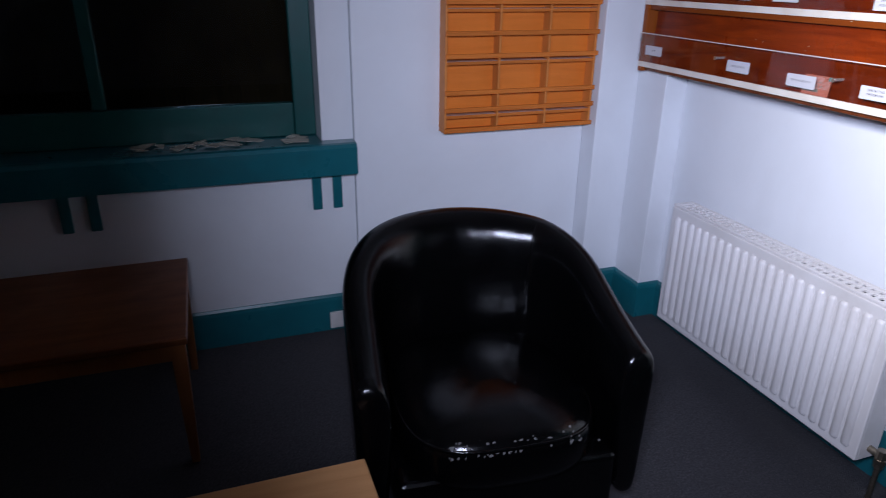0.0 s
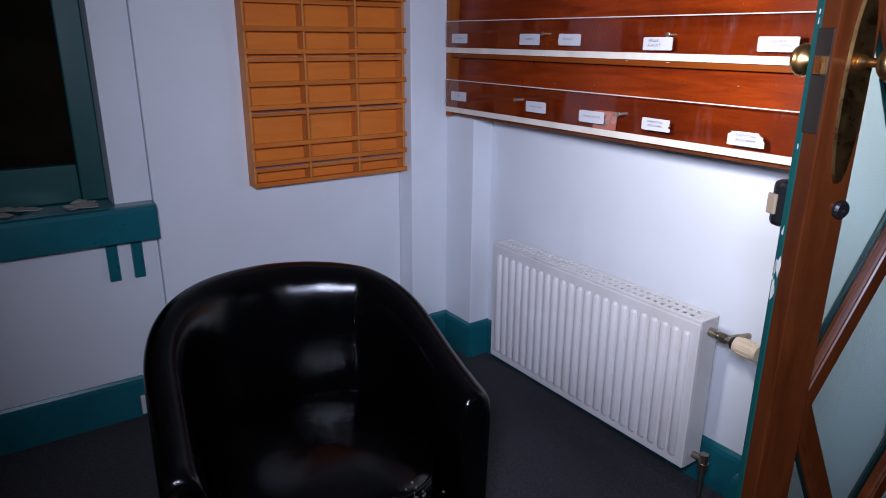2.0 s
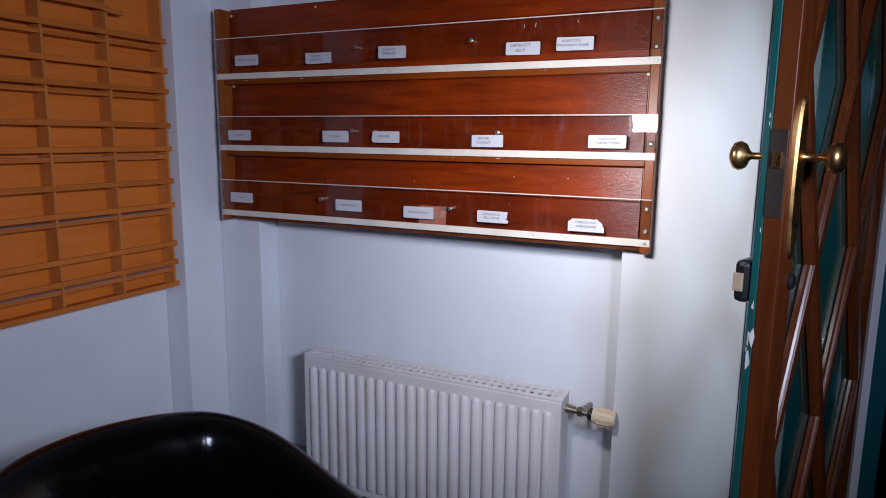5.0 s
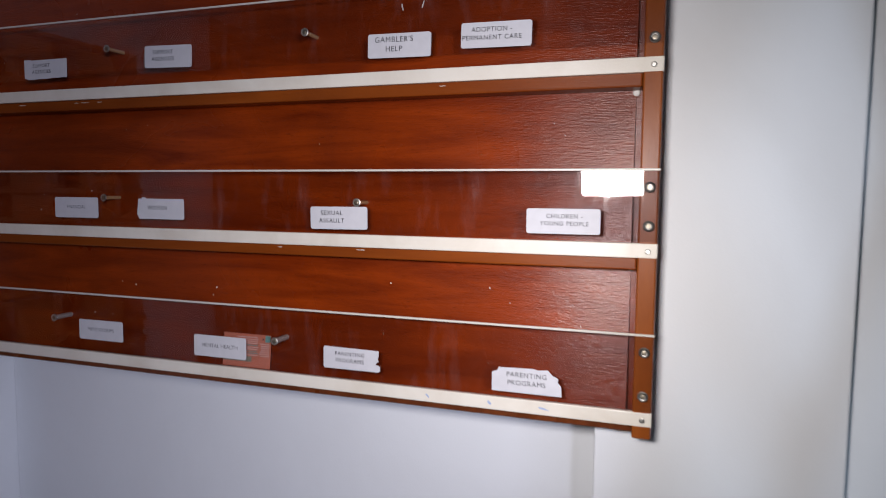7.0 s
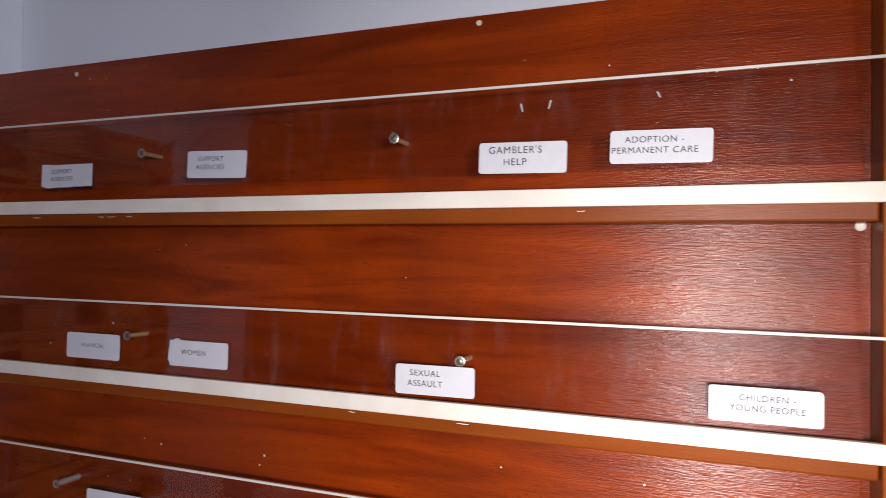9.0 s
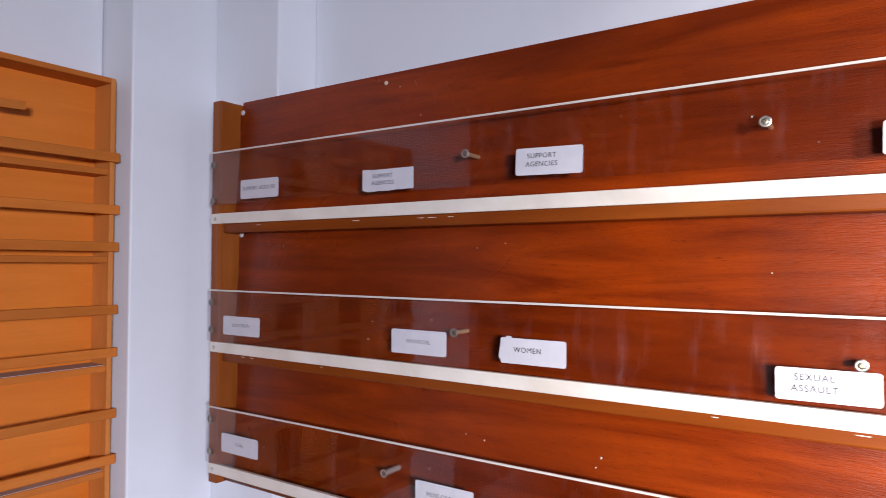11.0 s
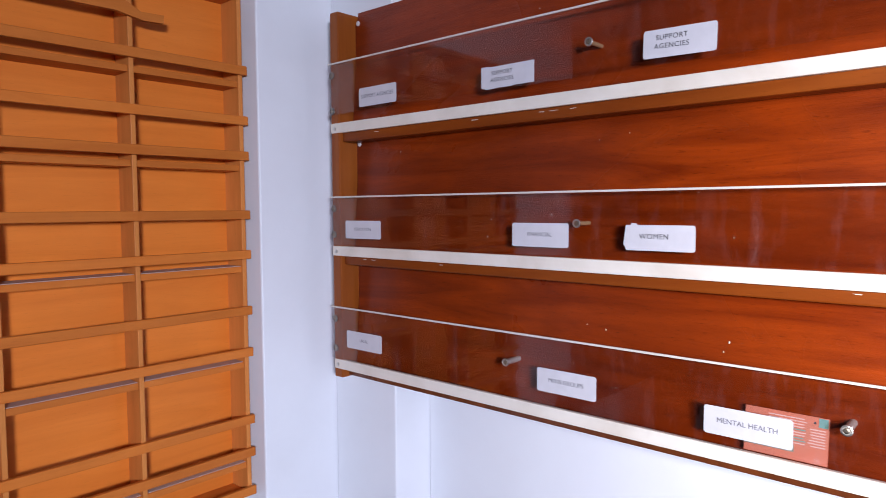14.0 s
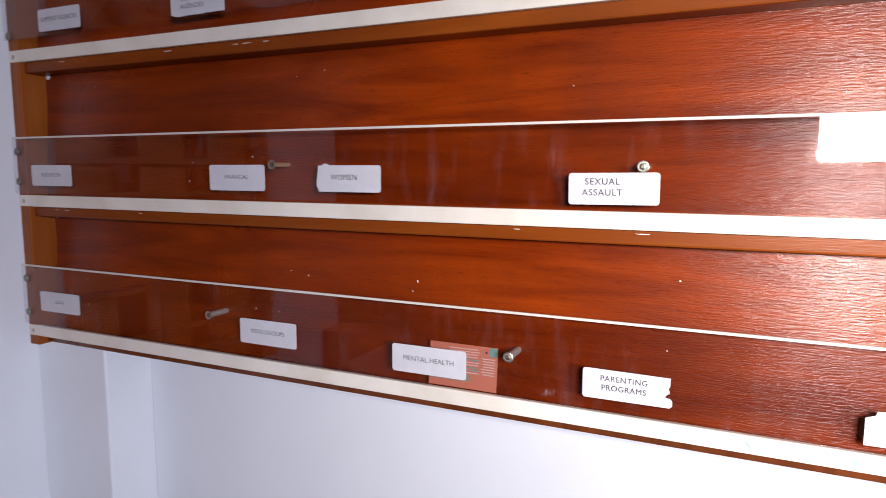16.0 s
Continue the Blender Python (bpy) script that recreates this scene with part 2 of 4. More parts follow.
def lathe(profile, base, axis, sides=20, bm=None):
    """Turns (radius, height) pairs round an axis from base."""
    bm = bm or bmesh.new()
    m = Matrix.Translation(base) @ Vector(axis).to_track_quat("Z", "Y").to_matrix().to_4x4()
    rings = []
    for r, h in profile:
        rings.append([bm.verts.new(m @ Vector((r * math.cos(k * math.tau / sides), r * math.sin(k * math.tau / sides), h))) for k in range(sides)])
    for p, q in zip(rings, rings[1:]):
        for k in range(sides):
            bm.faces.new((p[k], p[(k + 1) % sides], q[(k + 1) % sides], q[k]))
    bm.faces.new(list(reversed(rings[0])))
    bm.faces.new(rings[-1])
    return bm


def prism(points, axis, a, b, bm=None):
    """A solid from an outline of pairs in the other two axes, from a to b along the axis."""
    bm = bm or bmesh.new()
    put = {"x": lambda p, t: (t, p[0], p[1]), "y": lambda p, t: (p[0], t, p[1]), "z": lambda p, t: (p[0], p[1], t)}[axis]
    lo = [bm.verts.new(put(p, a)) for p in points]
    hi = [bm.verts.new(put(p, b)) for p in points]
    k = len(points)
    for i in range(k):
        bm.faces.new((lo[i], lo[(i + 1) % k], hi[(i + 1) % k], hi[i]))
    bm.faces.new(list(reversed(lo)))
    bm.faces.new(hi)
    bmesh.ops.recalc_face_normals(bm, faces=bm.faces)
    return bm


def structure(name, bm, mat, label="", category=""):
    return tagged(part(name, bm, mat), label, category, kind="structure")


# ---- structure ----
XF, XR = 1.92, 2.04           # face of the piers, face of the recess between them
YW, YB, YP = 3.09, 3.064, 2.945  # window wall, boarded bay, corner pier
XL, YS, ZC = -4.2, -3.6, 3.1
WX0, WX1, WZ0, WZ1 = -1.45, 0.345, 0.945, 2.45   # window opening
SK = 0.155                    # top of the skirting

structure("floor", box(XL - 0.2, 7.3, YS - 0.2, 3.5, FLOOR - 0.15, FLOOR), CARPET, "dark charcoal looped carpet, worn and flecked", "floor")
structure("ceiling", box(XL - 0.2, 7.3, YS - 0.2, 3.5, ZC, ZC + 0.15), CEILING, "plain off-white painted ceiling", "ceiling")
bm = box(XL - 0.2, WX0, YW, 3.36, FLOOR, ZC)
box(WX1, 0.49, YW, 3.36, FLOOR, ZC, bm=bm)
box(WX0, WX1, YW, 3.36, FLOOR, 0.80, bm=bm)
box(WX0, WX1, YW, 3.36, WZ1, ZC, bm=bm)
structure("wall_north", bm, WALL, "white painted wall round a deep window opening", "wall")
structure("wall_north_bay", box(0.492, 1.70, YB, 3.36, FLOOR, ZC, 0.004), WALL, "white painted wall bay standing proud of its neighbour", "wall")
structure("wall_corner_pier", box(1.702, 2.3, YP, 3.36, FLOOR, ZC, 0.004), WALL, "white painted pier in the corner", "wall")
structure("wall_east_pier", box(XF, 2.3, 2.72, YP - 0.002, FLOOR, ZC, 0.004), WALL, "white painted chimney-like pier", "wall")
structure("wall_east_recess", box(XR, 2.3, 1.157, 2.718, FLOOR, ZC), WALL, "white painted recessed wall, slightly grubby", "wall")
structure("wall_east_panel", box(XF, 2.3, 0.76, 1.155, FLOOR, ZC, 0.004), WALL, "white painted flat wall panel with a fine joint", "wall")
bm = box(XF + 0.03, 2.3, 0.40, 0.758, FLOOR, ZC)
box(XF + 0.11, 2.3, -0.52, 0.40, 2.32, ZC, bm=bm)
box(XF + 0.11, 2.3, YS, -0.52, FLOOR, ZC, bm=bm)
structure("wall_east", bm, WALL, "white painted wall with a doorway", "wall")
structure("wall_south", box(XL - 0.2, 2.3, YS - 0.2, YS, FLOOR, ZC), WALL, "plain white painted wall", "wall")
structure("wall_west", box(XL - 0.2, XL, YS, YW, FLOOR, ZC), WALL, "plain white painted wall", "wall")
# dark passage beyond the doorway
for a, b, c, d in ((7.0, 7.2, -1.6, 1.6), (2.3, 7.0, -1.6, -1.4), (2.3, 7.0, 1.4, 1.6)):
    structure("wall_passage", box(a, b, c, d, FLOOR, ZC), WALL, "unlit passage wall beyond the doorway", "wall")


def skirting(name, points):
    """A moulded board along a line of plan points; the room lies to the right of the line."""
    bm = bmesh.new()
    prof = [(0.0, FLOOR), (0.017, FLOOR), (0.017, SK - 0.03), (0.013, SK - 0.012), (0.006, SK), (0.0, SK)]
    pts = [Vector(p) for p in points]
    rows = []
    for i, p in enumerate(pts):
        d0 = (p - pts[i - 1]).normalized() if i else None
        d1 = (pts[i + 1] - p).normalized() if i < len(pts) - 1 else None
        n0 = Vector((d0.y, -d0.x)) if d0 else None
        n1 = Vector((d1.y, -d1.x)) if d1 else None
        if n0 and n1:
            n = (n0 + n1) / (1 + n0.dot(n1))
        else:
            n = n0 or n1
        rows.append([bm.verts.new((p.x + n.x * o, p.y + n.y * o, z)) for o, z in prof])
    for a, b in zip(rows, rows[1:]):
        for k in range(len(prof) - 1):
            bm.faces.new((a[k], a[k + 1], b[k + 1], b[k]))
    bm.faces.new(rows[0])
    bm.faces.new(list(reversed(rows[-1])))
    bmesh.ops.recalc_face_normals(bm, faces=bm.faces)
    return structure(name, bm, TEAL, "teal gloss-painted skirting board", "skirting")


skirting("baseboard_north", [(XL, YW), (0.491, YW), (0.491, YB), (1.701, YB), (1.701, YP), (XF, YP), (XF, 2.72), (XR, 2.72), (XR, 1.156), (XF, 1.156), (XF, 0.765)])
skirting("baseboard_south", [(XF + 0.11, -0.62), (XF + 0.11, YS), (XL, YS), (XL, YW - 0.02)])

# window: sill, brackets, frame, glass
window = thing("window_1", (-0.55, 3.24, 0.95), "teal-painted timber window with dark night panes", "window", kind="structure")
part("window_sill", prism([(2.995, 0.80), (3.088, 0.795), (3.088, 0.945), (3.02, 0.945), (3.003, 0.94), (2.995, 0.925)], "x", -1.62, 0.488), TEAL, window, "teal gloss window sill, scuffed")
part("window_sill", box(WX0 + 0.002, WX1 - 0.002, 3.088, 3.30, 0.80, 0.942), TEAL, window)
FY0, FY1 = 3.225, 3.275
# The frame's dark green also carries the weak light on this side.
for x0, x1, z0, z1 in ((WX1 - 0.10, WX1 - 0.002, 0.943, WZ1 - 0.002), (WX0 + 0.002, WX0 + 0.1, 0.943, WZ1 - 0.002)):
    part("window_frame", box(x0, x1, FY0, FY1, z0, z1, 0.006), GREEN, window)
for z0, z1 in ((0.943, 1.10), (WZ1 - 0.1, WZ1 - 0.002), (1.80, 1.845)):
    part("window_frame", box(WX0 + 0.102, WX1 - 0.102, FY0, FY1, z0, z1, 0.006), GREEN, window)
part("window_frame", box(-0.60, -0.545, FY0 + 0.004, FY1 - 0.004, 1.102, 1.798, 0.005), GREEN, window)
for x0, x1 in ((WX0 + 0.103, -0.602), (-0.543, WX1 - 0.103)):
    part("pane", box(x0, x1, 3.247, 3.251, 1.101, 1.799), GLASS, window, "clear glass pane, black with night")
part("pane", box(WX0 + 0.103, WX1 - 0.103, 3.247, 3.251, 1.846, WZ1 - 0.101), GLASS, window)
for x in (0.284, 0.381, -0.775, -0.665):
    part("sill_bracket", box(x, x + 0.044, 3.07, 3.0885, 0.618, 0.797, 0.003), TEAL, window, "flat teal bracket below the sill")
# outside
structure("ground", box(-60, 60, 3.7, 60, -0.9, -0.6), DARK, "dark ground outside at night", "ground")
structure("backdrop", box(-6, 5, 7.9, 8.05, -0.6, 2.6), wood("fence_wood", (0.10, 0.06, 0.025), (0.2, 0.12, 0.05), "z", 0.8, 0), "brown timber fence outside in the dark", "fence")
# litter on the sill
rng = random.Random(5)
litter = thing("paper_scraps", (0.05, 3.13, 0.945), "crumpled pale paper scraps lying on the window sill", "litter", kind="stuff")
bm = bmesh.new()
for k in range(26):
    x, y = rng.uniform(-0.45, 0.27), rng.uniform(3.07, 3.20)
    w, h, a = rng.uniform(0.015, 0.06), rng.uniform(0.01, 0.03), rng.uniform(0, 3)
    vs = []
    for sx, sy in ((-1, -1), (0, -1.2), (1, -0.8), (1.1, 0.7), (0.1, 1), (-0.9, 0.9)):
        dx, dy = sx * w * rng.uniform(0.7, 1.2), sy * h * rng.uniform(0.7, 1.2)
        vs.append(bm.verts.new((x + dx * math.cos(a) - dy * math.sin(a), y + dx * math.sin(a) + dy * math.cos(a), 0.947 + rng.uniform(0.001, 0.012))))
    bm.faces.new(vs)
ob = part("scrap", bm, plain("sill_scrap", (0.42, 0.40, 0.33), 0.8), litter)
sol = ob.modifiers.new("thick", "SOLIDIFY")
sol.thickness = 0.002
# plate on the skirting
plate = thing("blank_plate", (0.395, 3.07, 0.02), "off-white blank cable plate on the teal skirting", "wall plate")
part("cover", box(0.33, 0.462, 3.058, 3.0725, -0.025, 0.065, 0.004), SOCKET, plate)


# ---- leaflet rack on the east wall ----
RY0, RY1 = 1.058, 2.864
rack = thing("leaflet_rack", (1.89, 1.96, 1.245), "three-tier mahogany leaflet rack with clear acrylic fronts, empty", "leaflet rack")
STR = (1.86, 1.565, 1.287)   # tops of the cream strips
TOPS = (2.125, 1.838, 1.543)
for y0, y1 in ((RY0, RY0 + 0.030), (RY1 - 0.030, RY1)):
    part("side_panel", box(1.852, 1.918, y0, y1, 1.242, 2.122, 0.003), RACK_UP, rack, "orange-brown varnished upright")
for top, st in zip(TOPS, STR):
    lo = st - 0.03
    part("back_panel", prism([(1.884, lo), (1.900, lo), (1.917, top), (1.906, top)], "y", RY0 + 0.042, RY1 - 0.042), RACK, rack)
for st in STR:
    ledge = part("ledge", box(1.862, 1.905, RY0 + 0.031, RY1 - 0.031, st - 0.045 if st > 1.3 else st - 0.0275, st - 0.012, 0.003), RACK_LEDGE, rack, "orange-brown ledge with chipped varnish")
    strip = part("strip", box(1.8515, 1.8615, RY0 - 0.001, RY1 + 0.001, st - 0.024, st, 0.0015) if st != STR[2] else box(1.8515, 1.8615, RY0 - 0.001, RY1 - 0.0, st - 0.024, st, 0.0015), STRIP, rack, "cream plastic edging strip")
    for y in (RY0 + 0.014, RY1 - 0.014):
        part("screw", lathe([(0.0045, 0), (0.0045, 0.0012), (0.003, 0.002)], (1.8515, y, st - 0.013), (-1, 0, 0), 10), STEEL, strip)
g = random.Random(4)
for y, w in ((1.236, 0.012), (1.331, 0.005), (1.447, 0.004)):
    bm = bmesh.new()
    bm.faces.new([bm.verts.new((1.85145, y + w * math.cos(a) * g.uniform(0.5, 1.1), STR[2] - 0.012 + (0.003 * math.sin(a) + 0.003 * math.cos(a)) * g.uniform(0.5, 1.1))) for a in (0, 0.9, 1.9, 3.0, 4.0, 5.2)])
    part("pen_mark", bm, SMUDGE, rack, "faint blue pen smudge on the edging strip")
part("base_rail", box(1.871, 1.917, RY0 + 0.031, RY1 - 0.031, 1.2465, 1.2590, 0.002), DOOR_WOOD, rack, "dark brown bottom rail")
# Dark strips added behind the end gaps, standing in for their shade.
for y0, y1 in ((RY0 + 0.0305, RY0 + 0.075), (RY1 - 0.075, RY1 - 0.0305)):
    part("batten", box(1.9072, 1.9185, y0, y1, 1.258, 2.10), RACK, rack)
ACR = (2.002, 1.685, 1.418)
ay0, ay1 = RY0 - 0.002, RY1 + 0.004
for top, st in zip(ACR, STR):
    front = part("acrylic_front", box(1.8475, 1.8505, ay0, ay1, st + (0.020 if st > 1.8 else 0.003), top - 0.004), ACRYLIC, rack, "clear acrylic retaining panel")
    part("edge", box(1.8470, 1.8510, ay0, ay1, top - 0.0038, top, 0.0008), EDGE, front, "sawn acrylic edge, its bright glint put into a pale colour")
    for y in (RY0 + 0.014, RY1 - 0.012):
        for z in (top - 0.03, st + 0.028):
            cup = part("screw_cup", lathe([(0.0088, 0), (0.0086, 0.0012), (0.0070, 0.0022), (0.0052, 0.0012), (0.0044, 0.0010)], (1.8472, y, z), (-1, 0, 0), 18), CUP, rack, "steel screw in a cup washer")
            part("screw_head", lathe([(0.0040, 0), (0.0036, 0.0006), (0.002, 0.0008)], (1.8462, y, z), (-1, 0, 0), 12), VALVE, cup)
    # panel fixings at the top corners
for top in (2.10, 1.812, 1.52):
    for y in (RY0 + 0.042, RY1 - 0.044):
        part("plug", lathe([(0.0062, 0), (0.0060, 0.002), (0.004, 0.003)], (1.9045, y, top), (-1, 0, 0), 14), SOCKET, rack, "pale plastic screw cap")
for y, z in ((2.164, 1.937), (1.693, 1.938), (2.185, 1.627), (1.587, 1.624), (2.339, 1.357), (1.766, 1.350)):
    bolt = part("standoff_bolt", rod((1.846, y, z), (1.898, y, z), 0.0055 if z < 1.4 else 0.0038, sides=12), NICKEL if z < 1.4 else SHANK, rack, "through bolt spacing the acrylic")
    part("washer", lathe([(0.0078, 0), (0.0078, 0.0012), (0.0064, 0.0018), (0.0052, 0.0018), (0.0048, 0.0006), (0.0036, 0.0006), (0.0034, 0.0008), (0.001, 0.0008)], (1.8472, y, z), (-1, 0, 0), 16), STEEL, bolt)
    head = part("screw_head", lathe([(0.0044, 0), (0.0042, 0.0010), (0.0022, 0.0016)], (1.8462, y, z), (-1, 0, 0), 12), VALVE, bolt, "tarnished slotted screw head")
for y, z in ((2.386, 2.106), (1.585, 2.113)):
    part("nail_plug", lathe([(0.0045, 0), (0.004, 0.0015)], (1.9035 if z > 2 else 1.888, y, z), (-1, 0, 0), 10), CREAM, rack, "filled nail hole")


def text_mesh(text, size, spacing=1.0):
    cu = bpy.data.curves.new("lettering", "FONT")
    cu.body, cu.size, cu.align_x, cu.align_y, cu.space_line, cu.space_character = text, size, "CENTER", "CENTER", 1.2, spacing
    ob = bpy.data.objects.new("lettering", cu)
    scene.collection.objects.link(ob)
    bpy.context.view_layer.update()
    me = bpy.data.meshes.new_from_object(ob.evaluated_get(bpy.context.evaluated_depsgraph_get()))
    bpy.data.objects.remove(ob)
    bpy.data.curves.remove(cu)
    return me


def card_outline(w, h, r, torn, seed):
    """Rounded rectangle in (y, z); torn names a ragged side."""
    g = random.Random(seed)
    pts = []
    for cx, cz, a0 in ((w / 2 - r, -h / 2 + r, -90), (w / 2 - r, h / 2 - r, 0), (-w / 2 + r, h / 2 - r, 90), (-w / 2 + r, -h / 2 + r, 180)):
        for k in range(4):
            a = radians(a0 + 30 * k)
            pts.append((cx + r * math.cos(a), cz + r * math.sin(a)))
    if torn == "end":     # bite out of one end
        pts = [p for p in pts if p[0] < w / 2 - r * 1.2]
        pts = [(w / 2 - 0.003, -h * 0.49), (w / 2, -h * 0.42), (w / 2, -h * 0.27), (w / 2 - 0.002, -h * 0.20), (w / 2 - 0.009, -h * 0.16), (w / 2 - 0.008, -h * 0.10), (w / 2 - 0.003, h * 0.0), (w / 2 - 0.005, h * 0.12), (w / 2 - 0.003, h * 0.22), (w / 2 - 0.003, h * 0.47)] + pts
    if torn == "side":    # ragged short side
        pts = [p for p in pts if p[0] > -w / 2 + r * 1.2]
        pts = pts + [(-w / 2 + 0.022, h * 0.5), (-w / 2 + 0.021, h * 0.56), (-w / 2 + 0.012, h * 0.57), (-w / 2 + 0.011, h * 0.50), (-w / 2 + 0.002, h * 0.49), (-w / 2 + 0.001, h * 0.25), (-w / 2 - 0.001, -h * 0.05), (-w / 2 - 0.002, -h * 0.3), (-w / 2 + 0.001, -h * 0.36), (-w / 2 + 0.003, -h * 0.5)]
    if torn == "corner":  # torn upper corners
        pts = [(w / 2, -h / 2), (w / 2 - 0.001, -h * 0.1), (w / 2 - 0.007, h * 0.05), (w / 2 - 0.006, h * 0.2), (w / 2 - 0.016, h * 0.3), (w / 2 - 0.024, h * 0.5), (w / 2 - 0.04, h * 0.46), (w / 2 - 0.05, h * 0.5),
               (-w / 2 + 0.012, h * 0.46), (-w / 2 + 0.01, h * 0.34), (-w / 2, h * 0.25), (-w / 2, -h / 2)]
    if torn == "edge":    # ragged lower edge
        low = [(-w / 2, -h / 2 + 0.004)] + [(-w / 2 + w * k / 9, -h / 2 + g.uniform(-0.0015, 0.0025)) for k in range(1, 9)] + [(w / 2, -h / 2 + 0.002)]
        pts = low + [(w / 2, h / 2), (-w / 2 + 0.02, h / 2), (-w / 2 + 0.018, h / 2 + 0.0015), (-w / 2, h / 2 + 0.0015)]
    return pts


def label_card(y, z, w, h, text, size, ink, thick, torn="", tilt=0.0, note="", shift=0.0):
    card = thing("label_card", (1.8465, y, z), note or "white card label stuck on the acrylic, lettered " + text.replace("\n", " ").title(), "label", "labels on the leaflet rack")
    bm = bmesh.new()
    m = Matrix.Rotation(radians(tilt), 4, "X")
    out = [m @ Vector((0, -p[0], p[1])) for p in card_outline(w, h, 0.004, torn, int(y * 1000))]
    a = [bm.verts.new((1.8471 + 0 * p.x, y + p.y, z + p.z)) for p in out]
    b = [bm.verts.new((1.8471 - thick, y + p.y, z + p.z)) for p in out]
    k = len(out)
    for i in range(k):
        bm.faces.new((a[i], a[(i + 1) % k], b[(i + 1) % k], b[i]))
    bm.faces.new(a)
    bm.faces.new(list(reversed(b)))
    bmesh.ops.recalc_face_normals(bm, faces=bm.faces)
    bmesh.ops.triangulate(bm, faces=[f for f in bm.faces if len(f.verts) > 4])
    part("card", bm, PAPER, card)
    me = text_mesh(text, size, 1.12 if ink is INK else 1.0)
    bm = bmesh.new()
    bm.from_mesh(me)
    bpy.data.meshes.remove(me)
    for v in bm.verts:
        p = m @ Vector((0, -v.co.x - shift * w, v.co.y))
        v.co = (1.8471 - thick - 0.0006, y + p.y, z + p.z + (0.001 if ink is INK_GREY else 0.002))
    part("lettering", bm, ink, card, "hand-lettered or printed dark capitals")
    return card


HW, HH = 0.122, 0.042
label_card(2.694, 1.909, HW, HH, "SUPPORT AGENCIES", 0.0115, INK_GREY, 0.0006)
label_card(2.336, 1.903, HW, HH, "SUPPORT\nAGENCIES", 0.0108, INK, 0.0006, "edge", shift=-0.09)
label_card(2.007, 1.912, HW - 0.006, HH + 0.002, "SUPPORT\nAGENCIES", 0.0112, INK, 0.0012, tilt=1.5, shift=-0.10)
label_card(1.503, 1.902, HW - 0.002, HH, "GAMBLER'S\nHELP", 0.0135, INK, 0.0025, tilt=1.0, shift=-0.08)
label_card(1.327, 1.909, HW, HH, "ADOPTION -\nPERMANENT CARE", 0.0112, INK, 0.0025, tilt=1.0, shift=-0.06)
label_card(2.748, 1.606, HW, HH, "EDUCATION", 0.0100, INK_GREY, 0.0006)
label_card(2.262, 1.605, HW, HH + 0.002, "FINANCIAL", 0.0105, INK_GREY, 0.0006)
label_card(2.035, 1.605, HW - 0.004, HH, "WOMEN", 0.0120, INK, 0.0006, "side", shift=-0.07)
label_card(1.624, 1.595, HW - 0.004, HH, "SEXUAL\nASSAULT", 0.0120, INK, 0.0012, tilt=-0.5, shift=-0.12)
label_card(1.208, 1.598, HW, HH, "CHILDREN -\nYOUNG PEOPLE", 0.0102, INK, 0.0025, shift=0.02)
label_card(2.749, 1.343, HW, HH, "LEGAL", 0.0100, INK_GREY, 0.0006)
label_card(2.205, 1.338, HW, HH + 0.002, "MENS GROUPS", 0.0110, INK_GREY, 0.0006)
label_card(1.895, 1.328, HW + 0.004, HH + 0.002, "MENTAL HEALTH", 0.0112, INK_GREY, 0.0006)
label_card(1.598, 1.330, HW - 0.004, HH, "PARENTING\nPROGRAMS", 0.0106, INK, 0.0012, "end", shift=-0.03, note="white card label with a torn end, lettered Parenting Programs")
label_card(1.264, 1.322, HW, HH + 0.002, "PARENTING\nPROGRAMS", 0.0120, INK, 0.0008, "corner", note="torn white card label on the acrylic, lettered Parenting Programs")

g = random.Random(21)
bm = bmesh.new()
for k in range(46):
    tier = k % 3
    y, z = g.uniform(RY0 + 0.06, RY1 - 0.06), g.uniform(STR[tier] + 0.03, TOPS[tier] - 0.03)
    f = (z - STR[tier] + 0.03) / (TOPS[tier] - STR[tier] + 0.03)
    x = 1.884 + 0.022 * f - 0.0012
    r = g.uniform(0.0005, 0.0014)
    bm.faces.new([bm.verts.new((x, y + r * math.cos(a) * g.uniform(0.5, 1.6), z + r * math.sin(a) * g.uniform(0.5, 2.0))) for a in (0, 1.3, 2.4, 3.6, 4.9)])
for y, z, dy, dz in ((1.515, 1.975, 0.002, 0.012), (1.478, 1.977, -0.004, 0.012), (1.330, 1.982, 0.003, 0.008), (1.332, 1.945, 0.001, 0.004)):
    bm.faces.new([bm.verts.new((1.8934, y + a * 0.0012 + b * dy, z + b * dz)) for a, b in ((-1, 0), (1, 0), (1.6, 1), (-0.6, 1))])
for k in range(11):   # chipped varnish along the ledges
    st, y, w = STR[k % 2], g.uniform(RY0 + 0.1, RY1 - 0.1), g.uniform(0.003, 0.012)
    z = st - 0.029
    bm.faces.new([bm.verts.new((1.8612, y - w, z)), bm.verts.new((1.8612, y + w, z)), bm.verts.new((1.8612, y + w * 0.5, z - g.uniform(0.0005, 0.0014))), bm.verts.new((1.8612, y - w * 0.7, z - g.uniform(0.0005, 0.0014)))])
ob = part("paint_fleck", bm, CHIP, rack, "tiny pale flecks and torn paper remnants on the wood")
ob.modifiers.new("thick", "SOLIDIFY").thickness = 0.0005
ob["kind"] = "stuff"
card = thing("leaflet", (1.873, 1.845, 1.29), "faded pink printed leaflet lying behind the acrylic", "leaflet")
